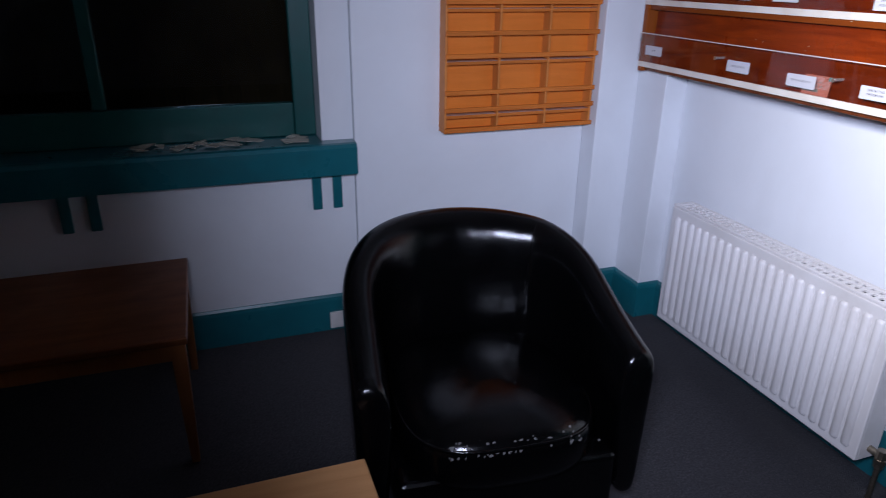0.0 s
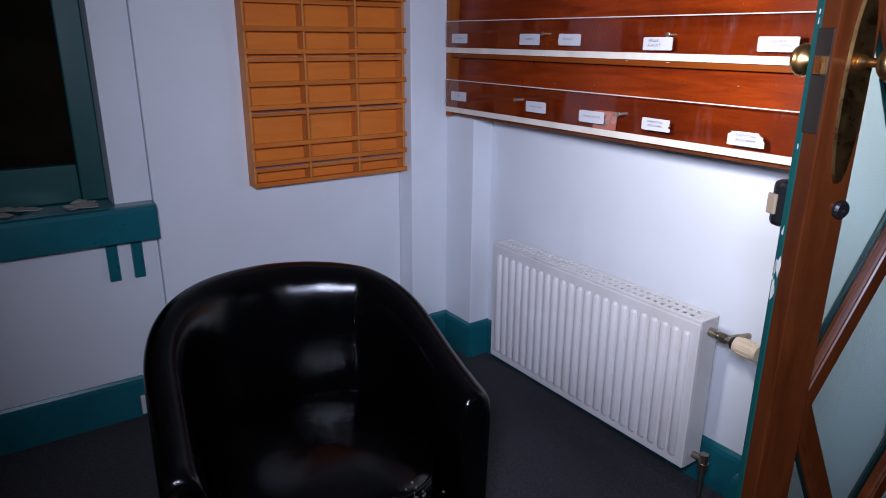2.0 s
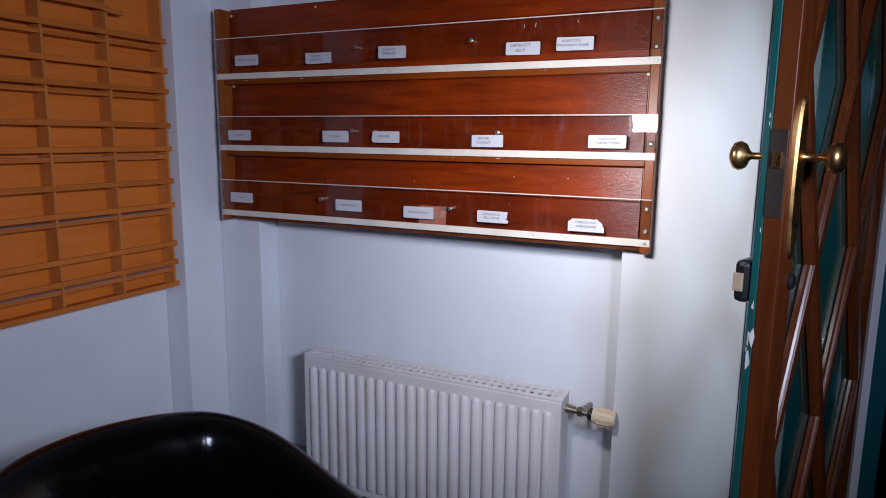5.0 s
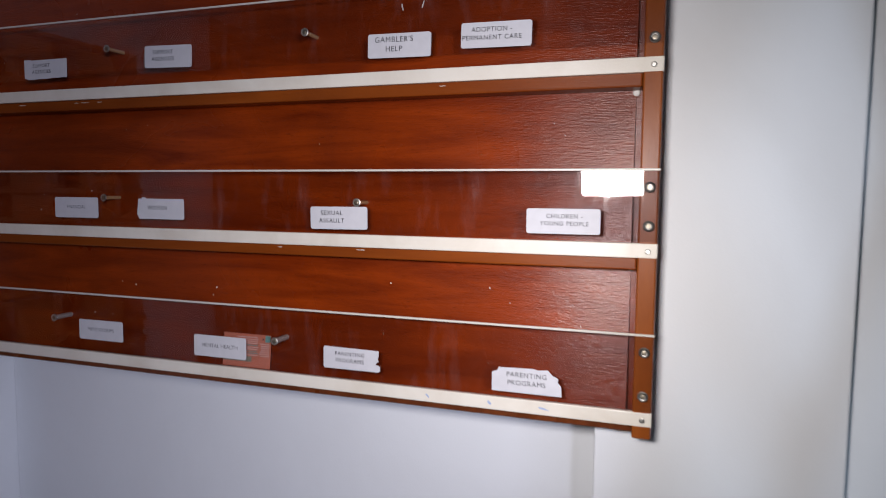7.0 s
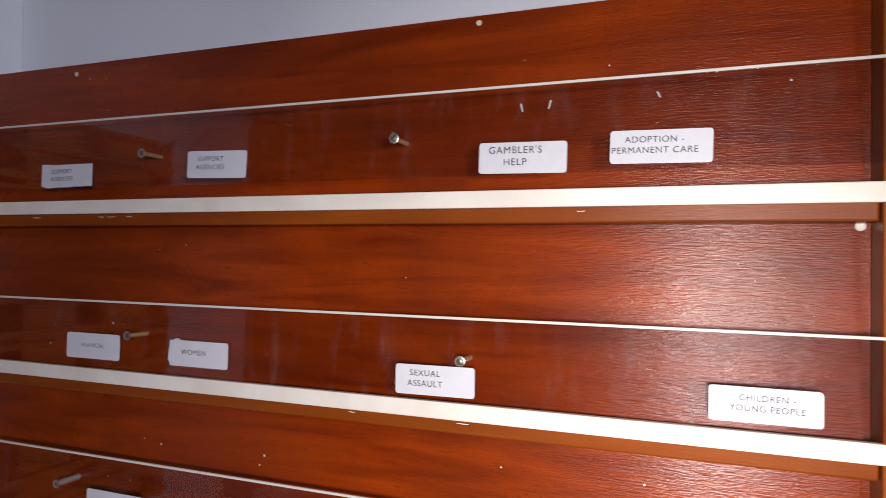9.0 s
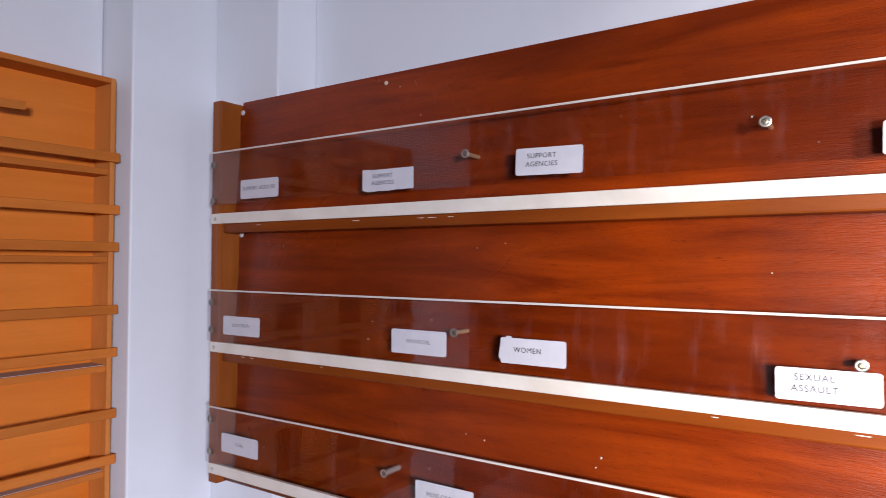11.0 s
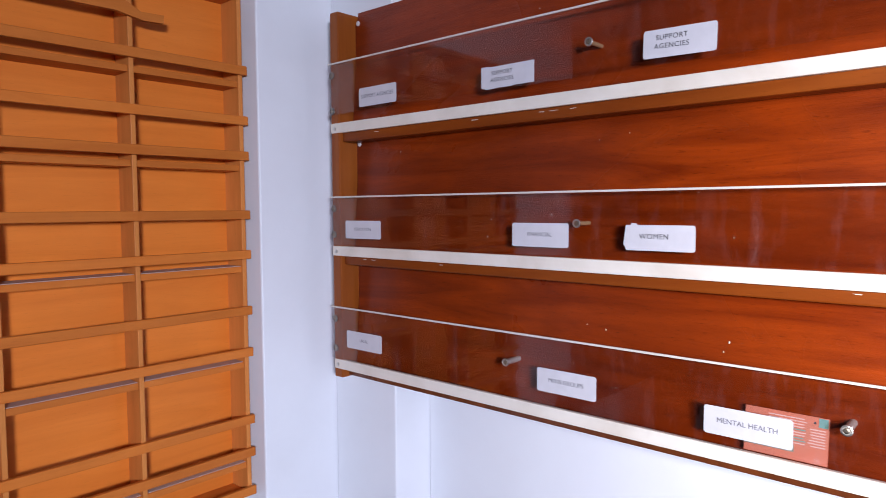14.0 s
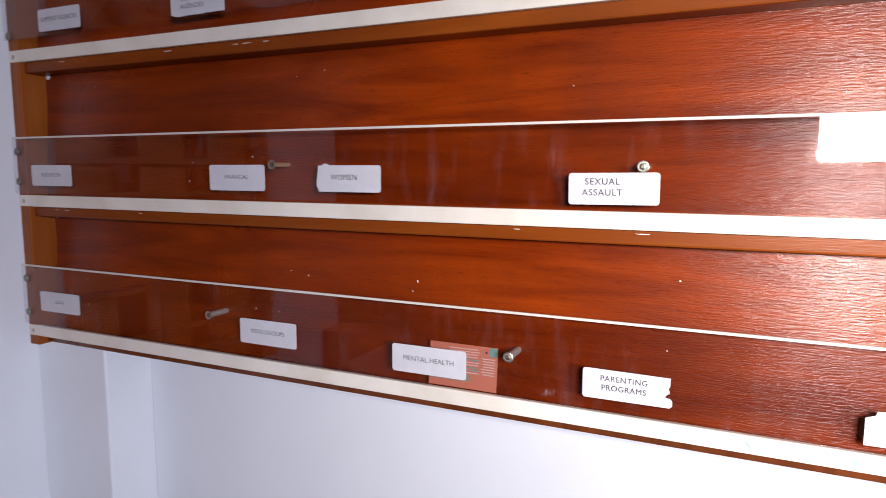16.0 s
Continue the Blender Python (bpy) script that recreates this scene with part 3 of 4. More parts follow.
sheet = part("sheet", prism([(1.868, 1.286), (1.8692, 1.286), (1.8763, 1.353), (1.8751, 1.353)], "y", 1.792, 1.905), paint("faded_print", (0.56, 0.17, 0.10), (0.40, 0.22, 0.16), 0.5, 0.05, dirt_scale=30), card)


def printed(name, y0, y1, z0, z1, mat, lift=0.0006):
    """A flat printed patch lying on the leaning sheet."""
    lean = lambda z: 1.868 + (z - 1.286) * 0.10526
    bm = prism([(lean(z0) - lift, z0), (lean(z0) - 0.0001, z0), (lean(z1) - 0.0001, z1), (lean(z1) - lift, z1)], "y", y0, y1)
    part(name, bm, mat, sheet)


PALE_INK = plain("pale_print", (0.66, 0.46, 0.40), 0.6)
TEAL_INK = plain("teal_print", (0.16, 0.33, 0.29), 0.6)
OLIVE_INK = plain("grey_green_print", (0.26, 0.25, 0.18), 0.6)
printed("corner_patch", 1.793, 1.805, 1.339, 1.352, TEAL_INK)
printed("footer_patch", 1.836, 1.904, 1.297, 1.308, OLIVE_INK)
g = random.Random(12)
for k in range(10):
    z = 1.310 + k * 0.0040
    tone = TEAL_INK if k in (1, 2, 5) else PALE_INK
    printed("text_line", 1.824 - g.uniform(0, 0.004), 1.872, z, z + 0.0015, tone, 0.0004)
    if k < 7:
        printed("text_line", 1.796, 1.819 - g.uniform(0, 0.006), z, z + 0.0015, PALE_INK, 0.0004)
printed("punch_mark", 1.8085, 1.8115, 1.343, 1.346, INK)
printed("punch_mark", 1.872, 1.878, 1.2985, 1.304, INK, 0.0009)

# ---- wooden pigeonhole rack on the north bay ----
OX0, OX1, OZ0, OZ1, OY = 0.905, 1.690, 0.962, 2.155, 2.985
pig = thing("pigeonhole_rack", (1.3, 3.0, OZ0), "orange-stained wooden pigeonhole rack with railed pockets, empty", "pigeonhole rack")
part("back_board", box(OX0 + 0.012, OX1 - 0.012, YB - 0.011, YB - 0.001, OZ0 + 0.01, OZ1 - 0.01), PINE_PLY, pig)
for x0, x1 in ((OX0, OX0 + 0.011), (OX1 - 0.013, OX1 - 0.002)):
    part("side_board", box(x0, x1, OY, YB - 0.001, OZ0, OZ1, 0.0015), PINE_UP, pig)
part("top_board", box(OX0 + 0.0112, OX1 - 0.0132, OY, YB - 0.001, OZ1 - 0.012, OZ1, 0.0015), PINE, pig)
part("bottom_board", box(OX0 + 0.0112, OX1 - 0.0132, OY, YB - 0.001, OZ0, OZ0 + 0.012, 0.0015), PINE, pig)
RAILS = (1.978, 1.862, 1.780, 1.642, 1.548, 1.414, 1.314, 1.150, 1.070, 0.975)
SHELF = (1.946, 1.752, 1.512, 1.282, 1.037)
for x in (1.176, 1.431):
    part("divider", box(x - 0.005, x + 0.005, OY, YB - 0.0115, OZ0 + 0.0125, OZ1 - 0.0125, 0.001), PINE_UP, pig)
for i, z in enumerate(RAILS):
    part("rail", box(OX0 - 0.003, OX1 + 0.004, OY - 0.0115, OY - 0.0005, z - 0.0105, z + 0.0105, 0.002), PINE, pig)
for z in SHELF:
    for x0, x1 in ((OX0 + 0.0115, 1.1705), (1.1815, 1.4255), (1.4365, OX1 - 0.0135)):
        floor_board = part("pocket_floor", box(x0, x1, OY + 0.004, YB - 0.012, z - 0.007, z + 0.007, 0.001), PINE, pig)
        if z < 1.6:
            part("dust", box(x0 + 0.001, x1 - 0.001, OY + 0.007, YB - 0.0125, z + 0.0071, z + 0.0085), DUST, floor_board, "grey dust lying on the board")
bm = prism([(OX0 - 0.002, 2.05), (1.40, 2.055), (1.455, 2.045), (1.497, 2.047), (1.498, 2.064), (1.45, 2.062), (1.42, 2.078), (OX0 - 0.002, 2.072)], "y", OY - 0.0115, OY - 0.0005)
part("rail", bm, PINE, pig, "snapped-off orange pocket rail")

# ---- radiator ----
RX0, RX1, RYA, RYB, RZ0, RZ1 = 1.825, 1.93, 1.315, 2.425, 0.125, 0.705
rad = thing("radiator", (1.88, 1.87, RZ0), "off-white steel panel radiator, dusty, on wall brackets", "radiator")
part("side_cover", box(RX0 + 0.012, RX1, RYA, RYA + 0.006, RZ0, RZ1 - 0.012, 0.002), ENAMEL, rad)
part("side_cover", box(RX0 + 0.012, RX1, RYB - 0.006, RYB, RZ0, RZ1 - 0.012, 0.002), ENAMEL, rad)
panel = part("front_panel", box(RX0, RX0 + 0.014, RYA, RYB, RZ0, RZ1 - 0.012, 0.005, 3), ENAMEL, rad)
part("rear_panel", box(RX1 - 0.014, RX1, RYA + 0.007, RYB - 0.007, RZ0, RZ1 - 0.015, 0.004), ENAMEL, rad)
RIDGES = 23
bm0 = bmesh.new()
prof = []
for k in range(9):
    a = math.pi * k / 8
    prof.append((0.0165 * math.cos(a), 0.0130 * math.sin(a)))
z0, z1 = RZ0 + 0.045, RZ1 - 0.062
rings = []
for z, s in ((z0 - 0.012, 0.15), (z0 - 0.006, 0.75), (z0, 1), (z1, 1), (z1 + 0.006, 0.75), (z1 + 0.012, 0.15)):
    rings.append([bm0.verts.new((RX0 - p[1] * s - 0.0002, p[0] * (0.5 + s / 2), z)) for p in prof])
for p, q in zip(rings, rings[1:]):
    for k in range(8):
        bm0.faces.new((p[k], p[k + 1], q[k + 1], q[k]))
bmesh.ops.recalc_face_normals(bm0, faces=bm0.faces)
ridge_me = bpy.data.meshes.new("ridge")
bmesh.ops.scale(bm0, verts=bm0.verts, vec=(U, U, U))
bm0.to_mesh(ridge_me)
bm0.free()
ridge_me.materials.append(ENAMEL)
ridge_me.polygons.foreach_set("use_smooth", [True] * len(ridge_me.polygons))
pitch = (RYB - RYA - 0.05) / RIDGES
for k in range(RIDGES):
    ob = new("ridge", ridge_me)
    ob.parent = panel
    ob.location = (Vector((0, RYA + 0.025 + pitch * (k + 0.5), 0)) - ORIGIN[panel.name]) * U
# top grille: rim and bars
bm = box(RX0 + 0.004, RX0 + 0.020, RYA - 0.002, RYB + 0.002, RZ1 - 0.012, RZ1, 0.003)
box(RX1 - 0.02, RX1, RYA - 0.002, RYB + 0.002, RZ1 - 0.012, RZ1, 0.003, bm=bm)
box(RX0 + 0.046, RX0 + 0.06, RYA + 0.03, RYB - 0.03, RZ1 - 0.008, RZ1 - 0.001, bm=bm)
box(RX0 + 0.02, RX1 - 0.02, RYA - 0.002, RYA + 0.03, RZ1 - 0.012, RZ1, 0.003, bm=bm)
box(RX0 + 0.02, RX1 - 0.02, RYB - 0.03, RYB + 0.002, RZ1 - 0.012, RZ1, 0.003, bm=bm)
for k in range(34):
    y = RYA + 0.04 + k * (RYB - RYA - 0.08) / 33
    box(RX0 + 0.02, RX1 - 0.02, y - 0.008, y + 0.008, RZ1 - 0.009, RZ1 - 0.002, bm=bm)
part("top_grille", bm, ENAMEL, rad, "slotted top grille with dust")
for y in (RYA + 0.18, RYB - 0.18):
    part("wall_bracket", box(RX1, XR - 0.001, y - 0.02, y + 0.02, RZ0 + 0.05, RZ1 - 0.06), ENAMEL, rad)
valve = part("valve", rod((1.885, RYA + 0.002, 0.655), (1.885, RYA - 0.035, 0.652), 0.015), VALVE, rad, "tarnished thermostatic valve")
bm = rod((1.885, RYA - 0.03, 0.652), (1.885, RYA - 0.085, 0.648), 0.011)
rod((1.885, RYA - 0.045, 0.65), (1.885, RYA - 0.062, 0.649), 0.019, sides=6, bm=bm)
rod((1.885, RYA - 0.055, 0.648), (XR - 0.001, RYA - 0.055, 0.62), 0.010, bm=bm)
part("fitting", bm, VALVE, valve)
part("collar", lathe([(0.018, 0), (0.024, 0.006), (0.024, 0.016)], (1.885, RYA - 0.082, 0.648), (0, -1, -0.05), 20), BLACK, valve)
part("thermostat_head", lathe([(0.027, 0), (0.029, 0.012), (0.030, 0.04), (0.029, 0.075), (0.026, 0.08)], (1.885, RYA - 0.098, 0.647), (0, -1, -0.05), 24), CREAM, valve, "cream ribbed thermostat head")
bm = bmesh.new()
for k in range(12):
    a = k * math.tau / 12
    p = Vector((1.885 + 0.0295 * math.cos(a), RYA - 0.115, 0.646 + 0.0295 * math.sin(a)))
    rod(p, p + Vector((0, -0.045, -0.002)), 0.0022, sides=6, bm=bm)
part("rib", bm, CREAM, valve)
low = part("lower_valve", rod((1.885, RYA + 0.002, 0.165), (1.885, RYA - 0.05, 0.165), 0.013), VALVE, rad, "tarnished lockshield valve")
bm = rod((1.885, RYA - 0.045, 0.19), (1.885, RYA - 0.045, 0.12), 0.017, sides=8)
rod((1.885, RYA - 0.045, 0.13), (1.885, RYA - 0.045, FLOOR), 0.009, bm=bm)
rod((1.885, RYA - 0.045, 0.155), (1.885, RYA - 0.045, 0.14), 0.021, sides=6, bm=bm)
part("pipe", bm, VALVE, low)


# ---- tub chair ----
def tub_chair(at, turn):
    chair = thing("tub_chair", (0, 0, 0), "black leather tub armchair, worn and flaking along the seat front", "armchair")
    # centre line of the shell: half width, depth, running from one arm round the back to the other
    hw, back, front, t = 0.398, 0.405, -0.30, 0.105
    pts, heights = [], []
    n = 40
    for k in range(n + 1):
        s = k / n
        if s < 0.2:
            p = Vector((hw + 0.012 * (1 - s / 0.2), front + (0.0 - front) * s / 0.2))
        elif s > 0.8:
            p = Vector((-hw - 0.012 * (s - 0.8) / 0.2, 0.0 + (front - 0.0) * (s - 0.8) / 0.2))
        else:
            a = math.pi * (s - 0.2) / 0.6
            c, q = math.cos(a), math.sin(a)
            e = 2 / 2.4
            p = Vector((hw * math.copysign(abs(c) ** e, c), back * abs(q) ** e))
        pts.append(p)
        f = 0.5 - 0.5 * math.cos(math.pi * min(1, (p.y - front) / (back - front)))
        heights.append(0.615 + 0.248 * (0.6 * (p.y - front) / (back - front) + 0.4 * f))
    # the sewn-in middle panel of the back is flatter than the rest
    for k in range(15, 20):
        chord = pts[14].lerp(pts[20], (k - 14) / 6)
        pts[k] = chord.lerp(pts[k], 0.45)
    bm = bmesh.new()
    rings = []
    for k, p in enumerate(pts):
        d = (pts[min(n, k + 1)] - pts[max(0, k - 1)]).normalized()
        nn = Vector((d.y, -d.x))
        h = heights[k]
        # the padding grows from the arms to the reclined back
        f = max(0.0, p.y / back) ** 1.5
        prof = [(-0.30, 0.06), (0.30, 0.06), (0.40, 0.075), (0.46, 0.30), (0.52, h - 0.10), (0.53, h - 0.05), (0.46, h - 0.018), (0.22, h), (-0.10 - 0.02 * f, h - 0.003), (-0.36 - 0.10 * f, h - 0.018 - 0.008 * f),
                (-0.52 - 0.22 * f, h - 0.055 - 0.015 * f), (-0.56 - 0.36 * f, h - 0.13 - 0.01 * f), (-0.55 - 0.50 * f, h - 0.22), (-0.52 - 0.62 * f, 0.43), (-0.5 - 0.6 * f, 0.30)]
        rings.append([bm.verts.new((p.x + nn.x * o * t, p.y + nn.y * o * t, z)) for o, z in prof])
    m = len(rings[0])
    for a, b in zip(rings, rings[1:]):
        for k in range(m):
            bm.faces.new((a[k], a[(k + 1) % m], b[(k + 1) % m], b[k]))
    bmesh.ops.recalc_face_normals(bm, faces=bm.faces)
    for ring in (rings[0], rings[-1]):
        # padded arm front
        c = Vector((0, 0, 0))
        for v in ring:
            c += v.co
        c /= m
        inner = [bm.verts.new(c + (v.co - c) * 0.82 + Vector((0, -0.022, 0))) for v in ring]
        for k in range(m):
            bm.faces.new((ring[k], ring[(k + 1) % m], inner[(k + 1) % m], inner[k]))
        bm.faces.new(inner)
    bmesh.ops.recalc_face_normals(bm, faces=bm.faces)
    shell = part("shell", bm, LEATHER, chair, smooth=True)
    sub = shell.modifiers.new("round", "SUBSURF")
    sub.levels = sub.render_levels = 2
    # seams down the inside of the back and round the arm fronts
    for k in (14, 20):
        d = (pts[k + 1] - pts[k - 1]).normalized()
        nn = Vector((d.y, -d.x))
        line = []
        for o, z in ((0.05, heights[k] - 0.003), (-0.22, heights[k] - 0.010), (-0.45, heights[k] - 0.029), (-0.70, heights[k] - 0.070), (-0.89, heights[k] - 0.14), (-1.02, heights[k] - 0.22), (-1.10, 0.50)):
            line.append(Vector((pts[k].x + nn.x * (o * t), pts[k].y + nn.y * (o * t), z)))
        bm = bmesh.new()
        for a, b in zip(line, line[1:]):
            rod(a, b, 0.0018, sides=6, bm=bm)
        part("seam", bm, LEATHER, chair, smooth=True)
    # seat cushion
    bm = bmesh.new()
    N = 48
    rows = []
    for z, s in ((0.25, 0.90), (0.265, 0.98), (0.30, 1.0), (0.372, 1.0), (0.405, 0.965), (0.425, 0.86), (0.448, 0.55), (0.455, 0.2)):
        ring = []
        for k in range(N):
            a = k * math.tau / N
            c, q = math.cos(a), math.sin(a)
            x = 0.318 * math.copysign(abs(c) ** 0.62, c)
            y = -0.05 + 0.345 * math.copysign(abs(q) ** (0.62 if q < 0 else 0.9), q)
            ring.append(bm.verts.new((x * s, -0.05 + (y + 0.05) * s, z + 0.006 * math.sin(3 * a) * (1 - s))))
        rows.append(ring)
    for a, b in zip(rows, rows[1:]):
        for k in range(N):
            bm.faces.new((a[k], a[(k + 1) % N], b[(k + 1) % N], b[k]))
    bm.faces.new(rows[-1])
    bm.faces.new(list(reversed(rows[0])))
    bmesh.ops.recalc_face_normals(bm, faces=bm.faces)
    cushion = part("seat_cushion", bm, LEATHER, chair, "black seat cushion, cracked", smooth=True)
    bm = bmesh.new()
    loop = []
    for k in range(N):
        a = k * math.tau / N
        c, q = math.cos(a), math.sin(a)
        x = 0.318 * math.copysign(abs(c) ** 0.62, c)
        y = -0.05 + 0.345 * math.copysign(abs(q) ** (0.62 if q < 0 else 0.9), q)
        loop.append(Vector((x * 0.975, -0.05 + (y + 0.05) * 0.975, 0.398)))
    rings = []
    for k in range(N):
        along = (loop[(k + 1) % N] - loop[k - 1]).normalized()
        out = along.cross(Vector((0, 0, 1)))
        rings.append([bm.verts.new(loop[k] + 0.006 * (out * math.cos(j * math.tau / 8) + Vector((0, 0, math.sin(j * math.tau / 8))))) for j in range(8)])
    for k in range(N):
        for j in range(8):
            bm.faces.new((rings[k][j], rings[k][(j + 1) % 8], rings[(k + 1) % N][(j + 1) % 8], rings[(k + 1) % N][j]))
    bmesh.ops.recalc_face_normals(bm, faces=bm.faces)
    part("piping", bm, LEATHER, cushion, smooth=True)
    part("front_apron", box(-0.345, 0.345, -0.355, -0.25, 0.06, 0.290, 0.02, 3), LEATHER, chair, smooth=False)
    part("base", box(-0.33, 0.33, -0.26, 0.24, 0.065, 0.252), LEATHER, chair)
    for sx, sy in ((-1, -1), (1, -1), (-1, 1), (1, 1)):
        part("leg", rod((sx * 0.31, sy * 0.22 - 0.03, FLOOR), (sx * 0.31, sy * 0.22 - 0.03, 0.07), 0.018, 0.026), BLACK, chair)
    # flaked patches
    g = random.Random(3)
    bm = bmesh.new()
    for k in range(58):
        u = g.uniform(-0.2, 0.27) if g.random() < 0.75 else g.uniform(-0.28, 0.28)
        v = abs(g.gauss(0, 0.02))
        y = -0.392 + v
        z = 0.402 + 0.10 * (v - 0.02) if v > 0.02 else 0.375 + v * 1.3
        r = g.uniform(0.0010, 0.0038)
        vs = [bm.verts.new((u + r * g.uniform(0.8, 2.6) * math.cos(a), y + r * g.uniform(0.3, 0.8) * math.sin(a), z + 0.0115 + 0.004 * math.sin(a))) for a in (0, 1, 2, 3.1, 4.2, 5.2)]
        bm.faces.new(vs)
    ob = part("worn_flake", bm, plain("leather_backing", (0.115, 0.11, 0.105), 0.6), chair, "pale backing showing through cracked leather")
    ob.modifiers.new("thick", "SOLIDIFY").thickness = 0.001
    ob["kind"] = "stuff"
    chair.matrix_world = pose(at[0] * U, at[1] * U, at[2] * U, 0, 0, turn)
    return chair


tub_chair((0.636, 1.835, 0.0), -6)


# ---- tables ----
def leg_table(name, x0, x1, y0, y1, top, mat, leg_mat, label):
    tb = thing(name, ((x0 + x1) / 2, (y0 + y1) / 2, FLOOR), label, "table")
    part("tabletop", box(x0, x1, y0, y1, top - 0.028, top, 0.006, 3), mat, tb)
    for a, b, c, d in ((x0 + 0.05, x1 - 0.05, y0 + 0.02, y0 + 0.038), (x0 + 0.05, x1 - 0.05, y1 - 0.038, y1 - 0.02), (x0 + 0.02, x0 + 0.038, y0 + 0.05, y1 - 0.05), (x1 - 0.038, x1 - 0.02, y0 + 0.05, y1 - 0.05)):
        part("apron", box(a, b, c, d, top - 0.095, top - 0.0285, 0.002), leg_mat, tb)
    for x in (x0 + 0.035, x1 - 0.035):
        for y in (y0 + 0.035, y1 - 0.035):
            bm = bmesh.new()
            vs = []
            for z, w in ((FLOOR, 0.014), (top - 0.1, 0.024), (top - 0.0285, 0.024)):
                vs.append([bm.verts.new((x + sx * w, y + sy * w, z)) for sx, sy in ((-1, -1), (1, -1), (1, 1), (-1, 1))])
            for p, q in zip(vs, vs[1:]):
                for k in range(4):
                    bm.faces.new((p[k], p[(k + 1) % 4], q[(k + 1) % 4], q[k]))
            bm.faces.new(list(reversed(vs[0])))
            bm.faces.new(vs[-1])
            part("leg", bm, leg_mat, tb)
    return tb


leg_table("coffee_table", -1.35, -0.295, 2.22, 2.95, 0.50, TABLE, TABLE_LEG, "low dark-stained wooden coffee table beside the window wall")
leg_table("side_table", -0.55, 0.141, 1.02, 1.433, 0.50, PALE, PALE, "low pale orange wooden side table, plain top")


# ---- glazed lattice door, standing open ----
def lattice_door(corner, turn, width, height):
    """Local x runs from the lock edge to the hinge, y from the brown face (0) to the green face (0.045)."""
    T = 0.052
    door = thing("door_1", (0, 0, 0), "brown varnished door with diamond lattice glazing, green inside, standing open", "door", kind="structure")
    zb, zt = FLOOR + 0.012, FLOOR + height
    stile, top, bottom = 0.088, 0.11, 0.24

    def slab(name, x0, x1, z0, z1):
        p = part(name, box(x0, x1, 0, T * 0.70, z0, z1, 0.002), DOOR_WOOD, door)
        part("green_face", box(x0, x1, T * 0.70 + 0.0005, T, z0, z1, 0.002), GREEN, p, "dark green gloss paint, chipped")
    slab("stile", 0, stile, zb, zt)
    slab("stile", width - stile, width, zb, zt)
    slab("rail", stile, width - stile, zt - top, zt)
    slab("rail", stile, width - stile, zb, zb + bottom)
    gx0, gx1, gz0, gz1 = stile, width - stile, zb + bottom, zt - top
    part("pane", box(gx0, gx1, T * 0.5 - 0.002, T * 0.5 + 0.002, gz0, gz1), DOOR_GLASS, door, "clear greenish old glass")
    # diagonal glazing bars, clipped to the opening
    DZ, DX, Z0 = 0.845, 0.371, 1.75
    for sgn in (1, -1):
        for k in range(-8, 9):
            # line: z = Z0 + k*DZ + sgn * (x - gx0) * (DZ / 2) / (DX / 2)
            slope = sgn * DZ / DX
            base = Z0 + k * DZ
            xa, xb = gx0, gx1
            za, zb2 = base, base + slope * (xb - xa)
            lo, hi = 0.0, 1.0
            if za == zb2:
                continue
            ts = sorted(((gz0 - za) / (zb2 - za), (gz1 - za) / (zb2 - za)))
            lo, hi = max(0, ts[0]), min(1, ts[1])
            if hi - lo < 0.03:
                continue
            a = Vector((xa + (xb - xa) * lo, 0, za + (zb2 - za) * lo))
            b = Vector((xa + (xb - xa) * hi, 0, za + (zb2 - za) * hi))
            d = (b - a).normalized()
            s = Vector((-d.z, 0, d.x))
            w = 0.026
            off = 0.0006 if sgn > 0 else 0.0

            def bar(y0, y1, mat, parent, label):
                bm = bmesh.new()
                dp = y1 - y0
                half = [(1.0, 1.0), (1.0, 0.62), (0.80, 0.40), (0.70, 0.16), (0.58, 0.16), (0.50, 0.0)]
                pr = [(-w * o, y0 + dp * q) for o, q in half] + [(w * o, y0 + dp * q) for o, q in reversed(half)]
                q0 = [bm.verts.new(a + s * o + Vector((0, y, 0))) for o, y in pr]
                q1 = [bm.verts.new(b + s * o + Vector((0, y, 0))) for o, y in pr]
                for i in range(12):
                    bm.faces.new((q0[i], q0[(i + 1) % 12], q1[(i + 1) % 12], q1[i]))
                bm.faces.new(q0)
                bm.faces.new(list(reversed(q1)))
                bmesh.ops.recalc_face_normals(bm, faces=bm.faces)
                return part("glazing_bar", bm, mat, parent, label)
            bar(0.002 + off, T * 0.5 - 0.003, DOOR_WOOD, door, "moulded brown glazing bar")
            bar(T - 0.002 - off, T * 0.5 + 0.003, GREEN, door, "green-painted glazing bar")
    # furniture: oval brass plate, two knobs, mortice latch, rim snib, keyhole
    kx, kz = 0.055, 1.575
    bm = bmesh.new()
    out = [(0.026 * math.copysign(abs(math.cos(a)) ** 0.9, math.cos(a)), 0.165 * math.sin(a)) for a in [k * math.tau / 40 for k in range(40)]]
    f0 = [bm.verts.new((kx + p[0], -0.0002, kz - 0.045 + p[1])) for p in out]
    f1 = [bm.verts.new((kx + p[0] * 0.9, -0.006, kz - 0.045 + p[1] * 0.97)) for p in out]
    for i in range(40):
        bm.faces.new((f0[i], f0[(i + 1) % 40], f1[(i + 1) % 40], f1[i]))
    bm.faces.new(f1)
    bm.faces.new(list(reversed(f0)))
    bmesh.ops.recalc_face_normals(bm, faces=bm.faces)
    escutcheon = part("escutcheon", bm, BRASS, door, "oval aged brass door plate")
    knob_prof = [(0.013, 0), (0.012, 0.006), (0.008, 0.010), (0.0075, 0.038), (0.012, 0.044), (0.026, 0.052), (0.031, 0.062), (0.028, 0.072), (0.016, 0.079), (0.003, 0.081)]
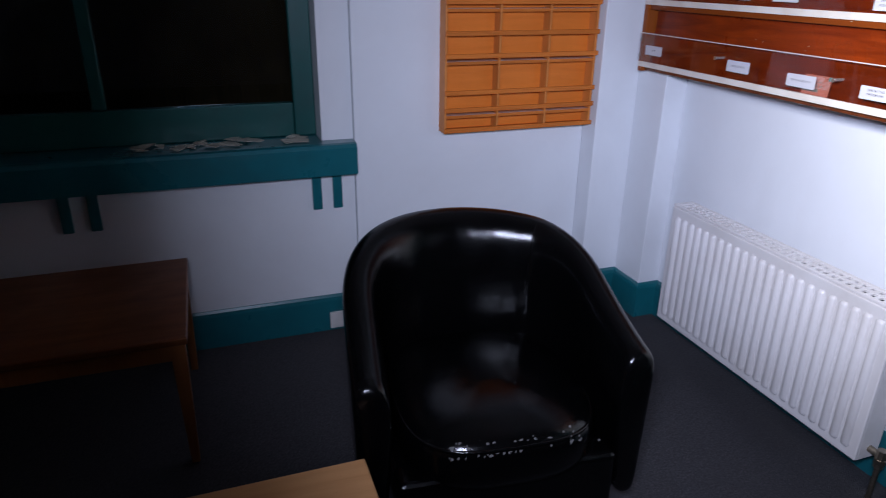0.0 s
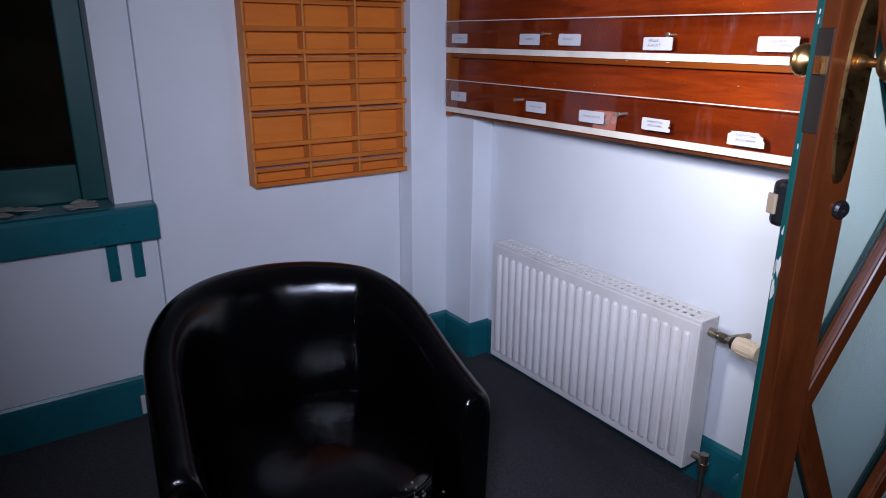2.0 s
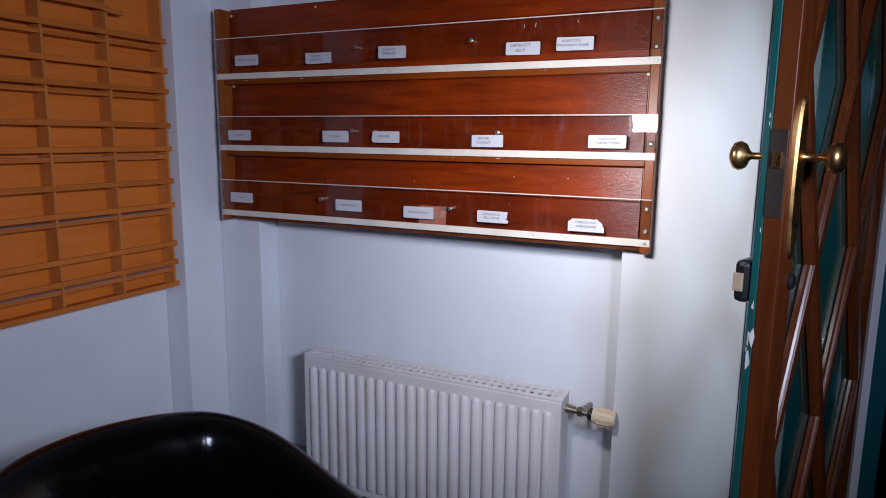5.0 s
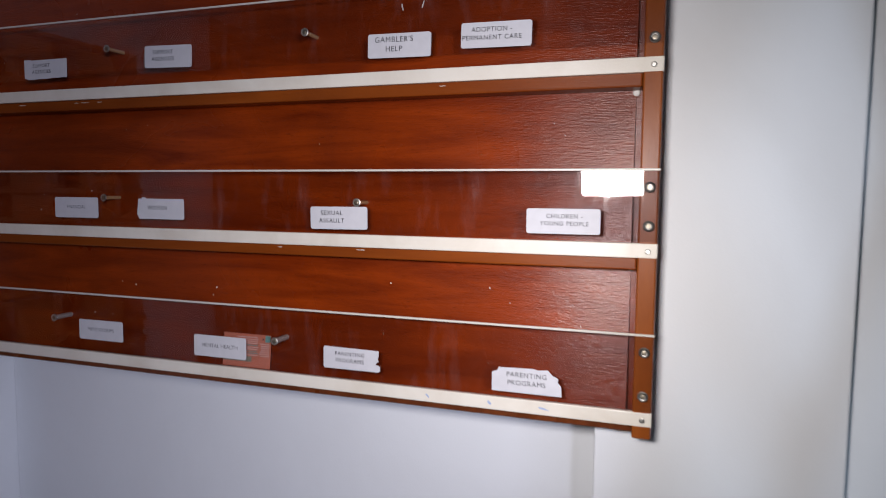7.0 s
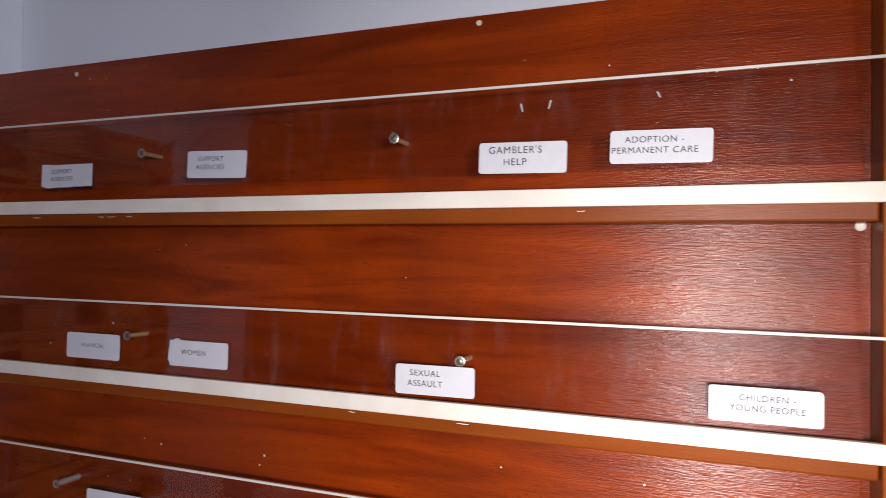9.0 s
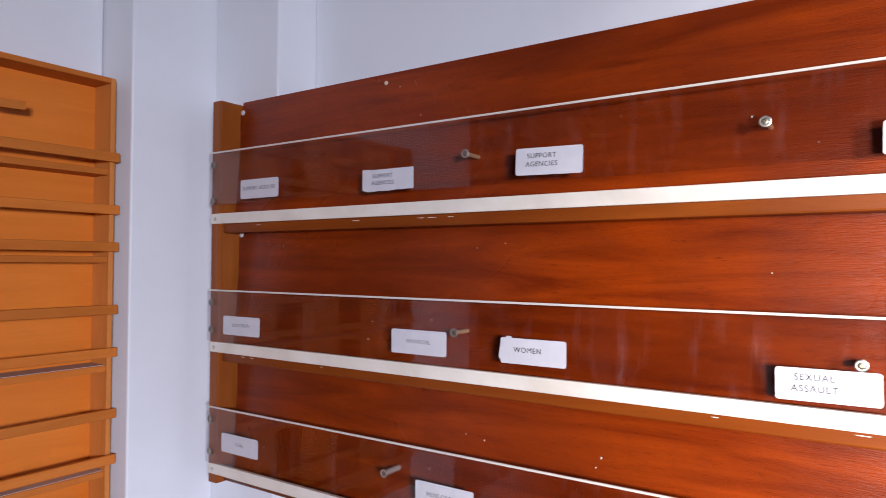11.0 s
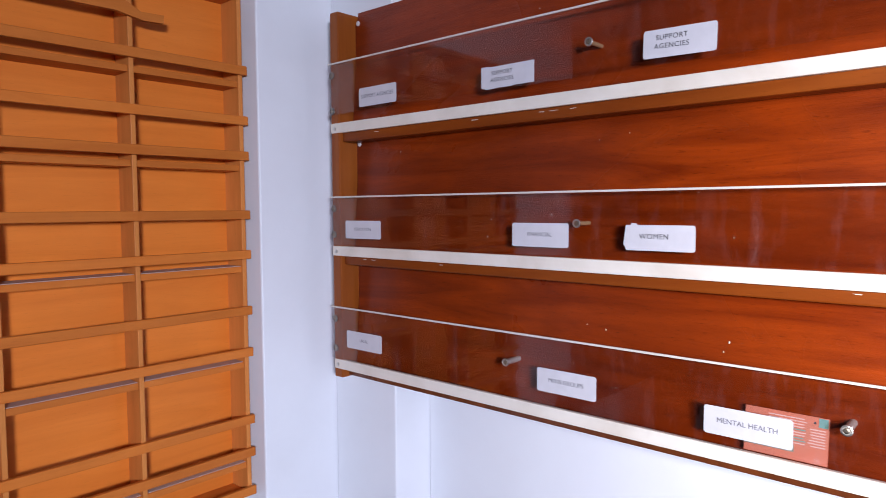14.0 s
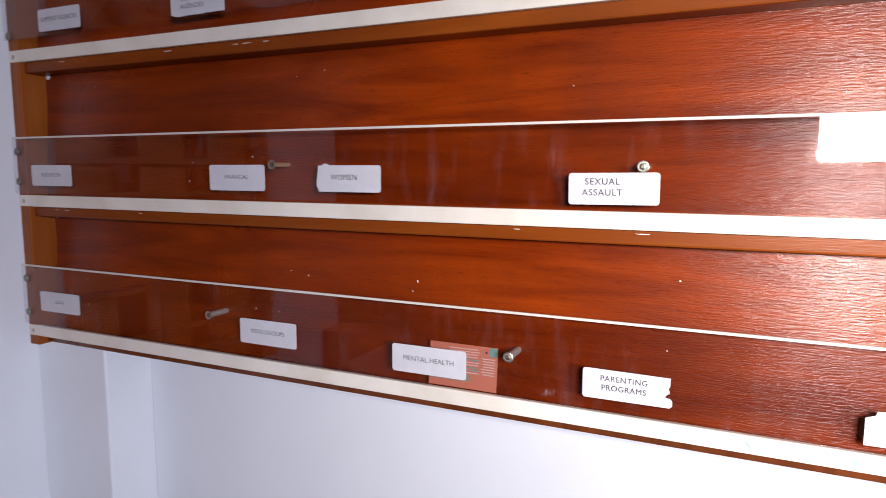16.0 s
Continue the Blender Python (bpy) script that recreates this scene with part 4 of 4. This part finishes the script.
    part("knob", lathe(knob_prof, (kx, -0.006, kz), (0, -1, 0), 28), BRASS, escutcheon, "round aged brass knob", smooth=True)
    part("knob", lathe(knob_prof, (kx, T, kz), (0, 1, 0), 28), BRASS, door, "round aged brass knob", smooth=True)
    latch = part("latch_plate", box(-0.0022, 0.0005, 0.004, 0.038, kz - 0.12, kz + 0.055, 0.0008), plain("aged_plate", (0.085, 0.065, 0.05), 0.45, Metallic=0.7), door, "dark worn steel latch plate")
    part("latch_bolt", prism([(-0.012, 0.012), (-0.002, 0.012), (-0.002, 0.030), (-0.008, 0.030)], "z", kz - 0.02, kz + 0.01), BRASS, latch)
    part("keyhole", lathe([(0.017, 0), (0.017, 0.006), (0.013, 0.010), (0.006, 0.010), (0.006, 0.004)], (0.075, 0, 1.318), (0, -1, 0), 20), BLACK, door, "round black lock cylinder")
    snib = part("rim_lock", box(-0.003, 0.085, T + 0.0005, T + 0.034, 1.272, 1.362, 0.012), BLACK, door, "black rim lock case")
    part("snib", box(-0.010, -0.0032, T + 0.012, T + 0.032, 1.297, 1.336, 0.002), TAN, snib, "tan snib block")
    g = random.Random(8)
    bm = bmesh.new()
    for k in range(14):
        z = 1.195 + g.gauss(0, 0.03) if k < 8 else g.uniform(0.3, 1.9)
        r = g.uniform(0.004, 0.010) if k < 8 else 0.0025
        y = T * 0.70 + 0.006 + g.uniform(-0.003, 0.006)
        bm.faces.new([bm.verts.new((-0.0006, y + r * 0.5 * math.cos(a) * g.uniform(0.5, 1.3), z + r * 2.2 * math.sin(a) * g.uniform(0.5, 1.3))) for a in (0, 1.1, 2.0, 3.0, 4.1, 5.3)])
    ob = part("paint_chip", bm, CHIP, door, "bare pale chips in the edge paint")
    ob.modifiers.new("thick", "SOLIDIFY").thickness = 0.0006
    for z in (0.25, 1.1, 1.95):
        part("hinge", rod((width + 0.004, T + 0.004, z - 0.05), (width + 0.004, T + 0.004, z + 0.05), 0.008), BRASS, door)
    door.matrix_world = pose(corner[0] * U, corner[1] * U, 0, 0, 0, turn)
    return door


lattice_door((1.128, 0.704), -19, 0.918, 2.36)
# teal frame of the doorway
frame_1 = thing("door_frame_1", (1.95, 0.02, FLOOR), "teal-painted timber door frame", "door frame", kind="structure")
part("jamb", box(XF + 0.114, 2.31, 0.34, 0.398, FLOOR, 2.318, 0.004), TEAL, frame_1)
part("jamb", box(XF + 0.114, 2.31, -0.518, -0.46, FLOOR, 2.318, 0.004), TEAL, frame_1)
part("architrave", box(XF + 0.005, XF + 0.029, 0.45, 0.62, FLOOR, 2.42, 0.004), TEAL, frame_1)
part("head", box(XF + 0.114, 2.31, -0.459, 0.339, 2.26, 2.318, 0.004), TEAL, frame_1)
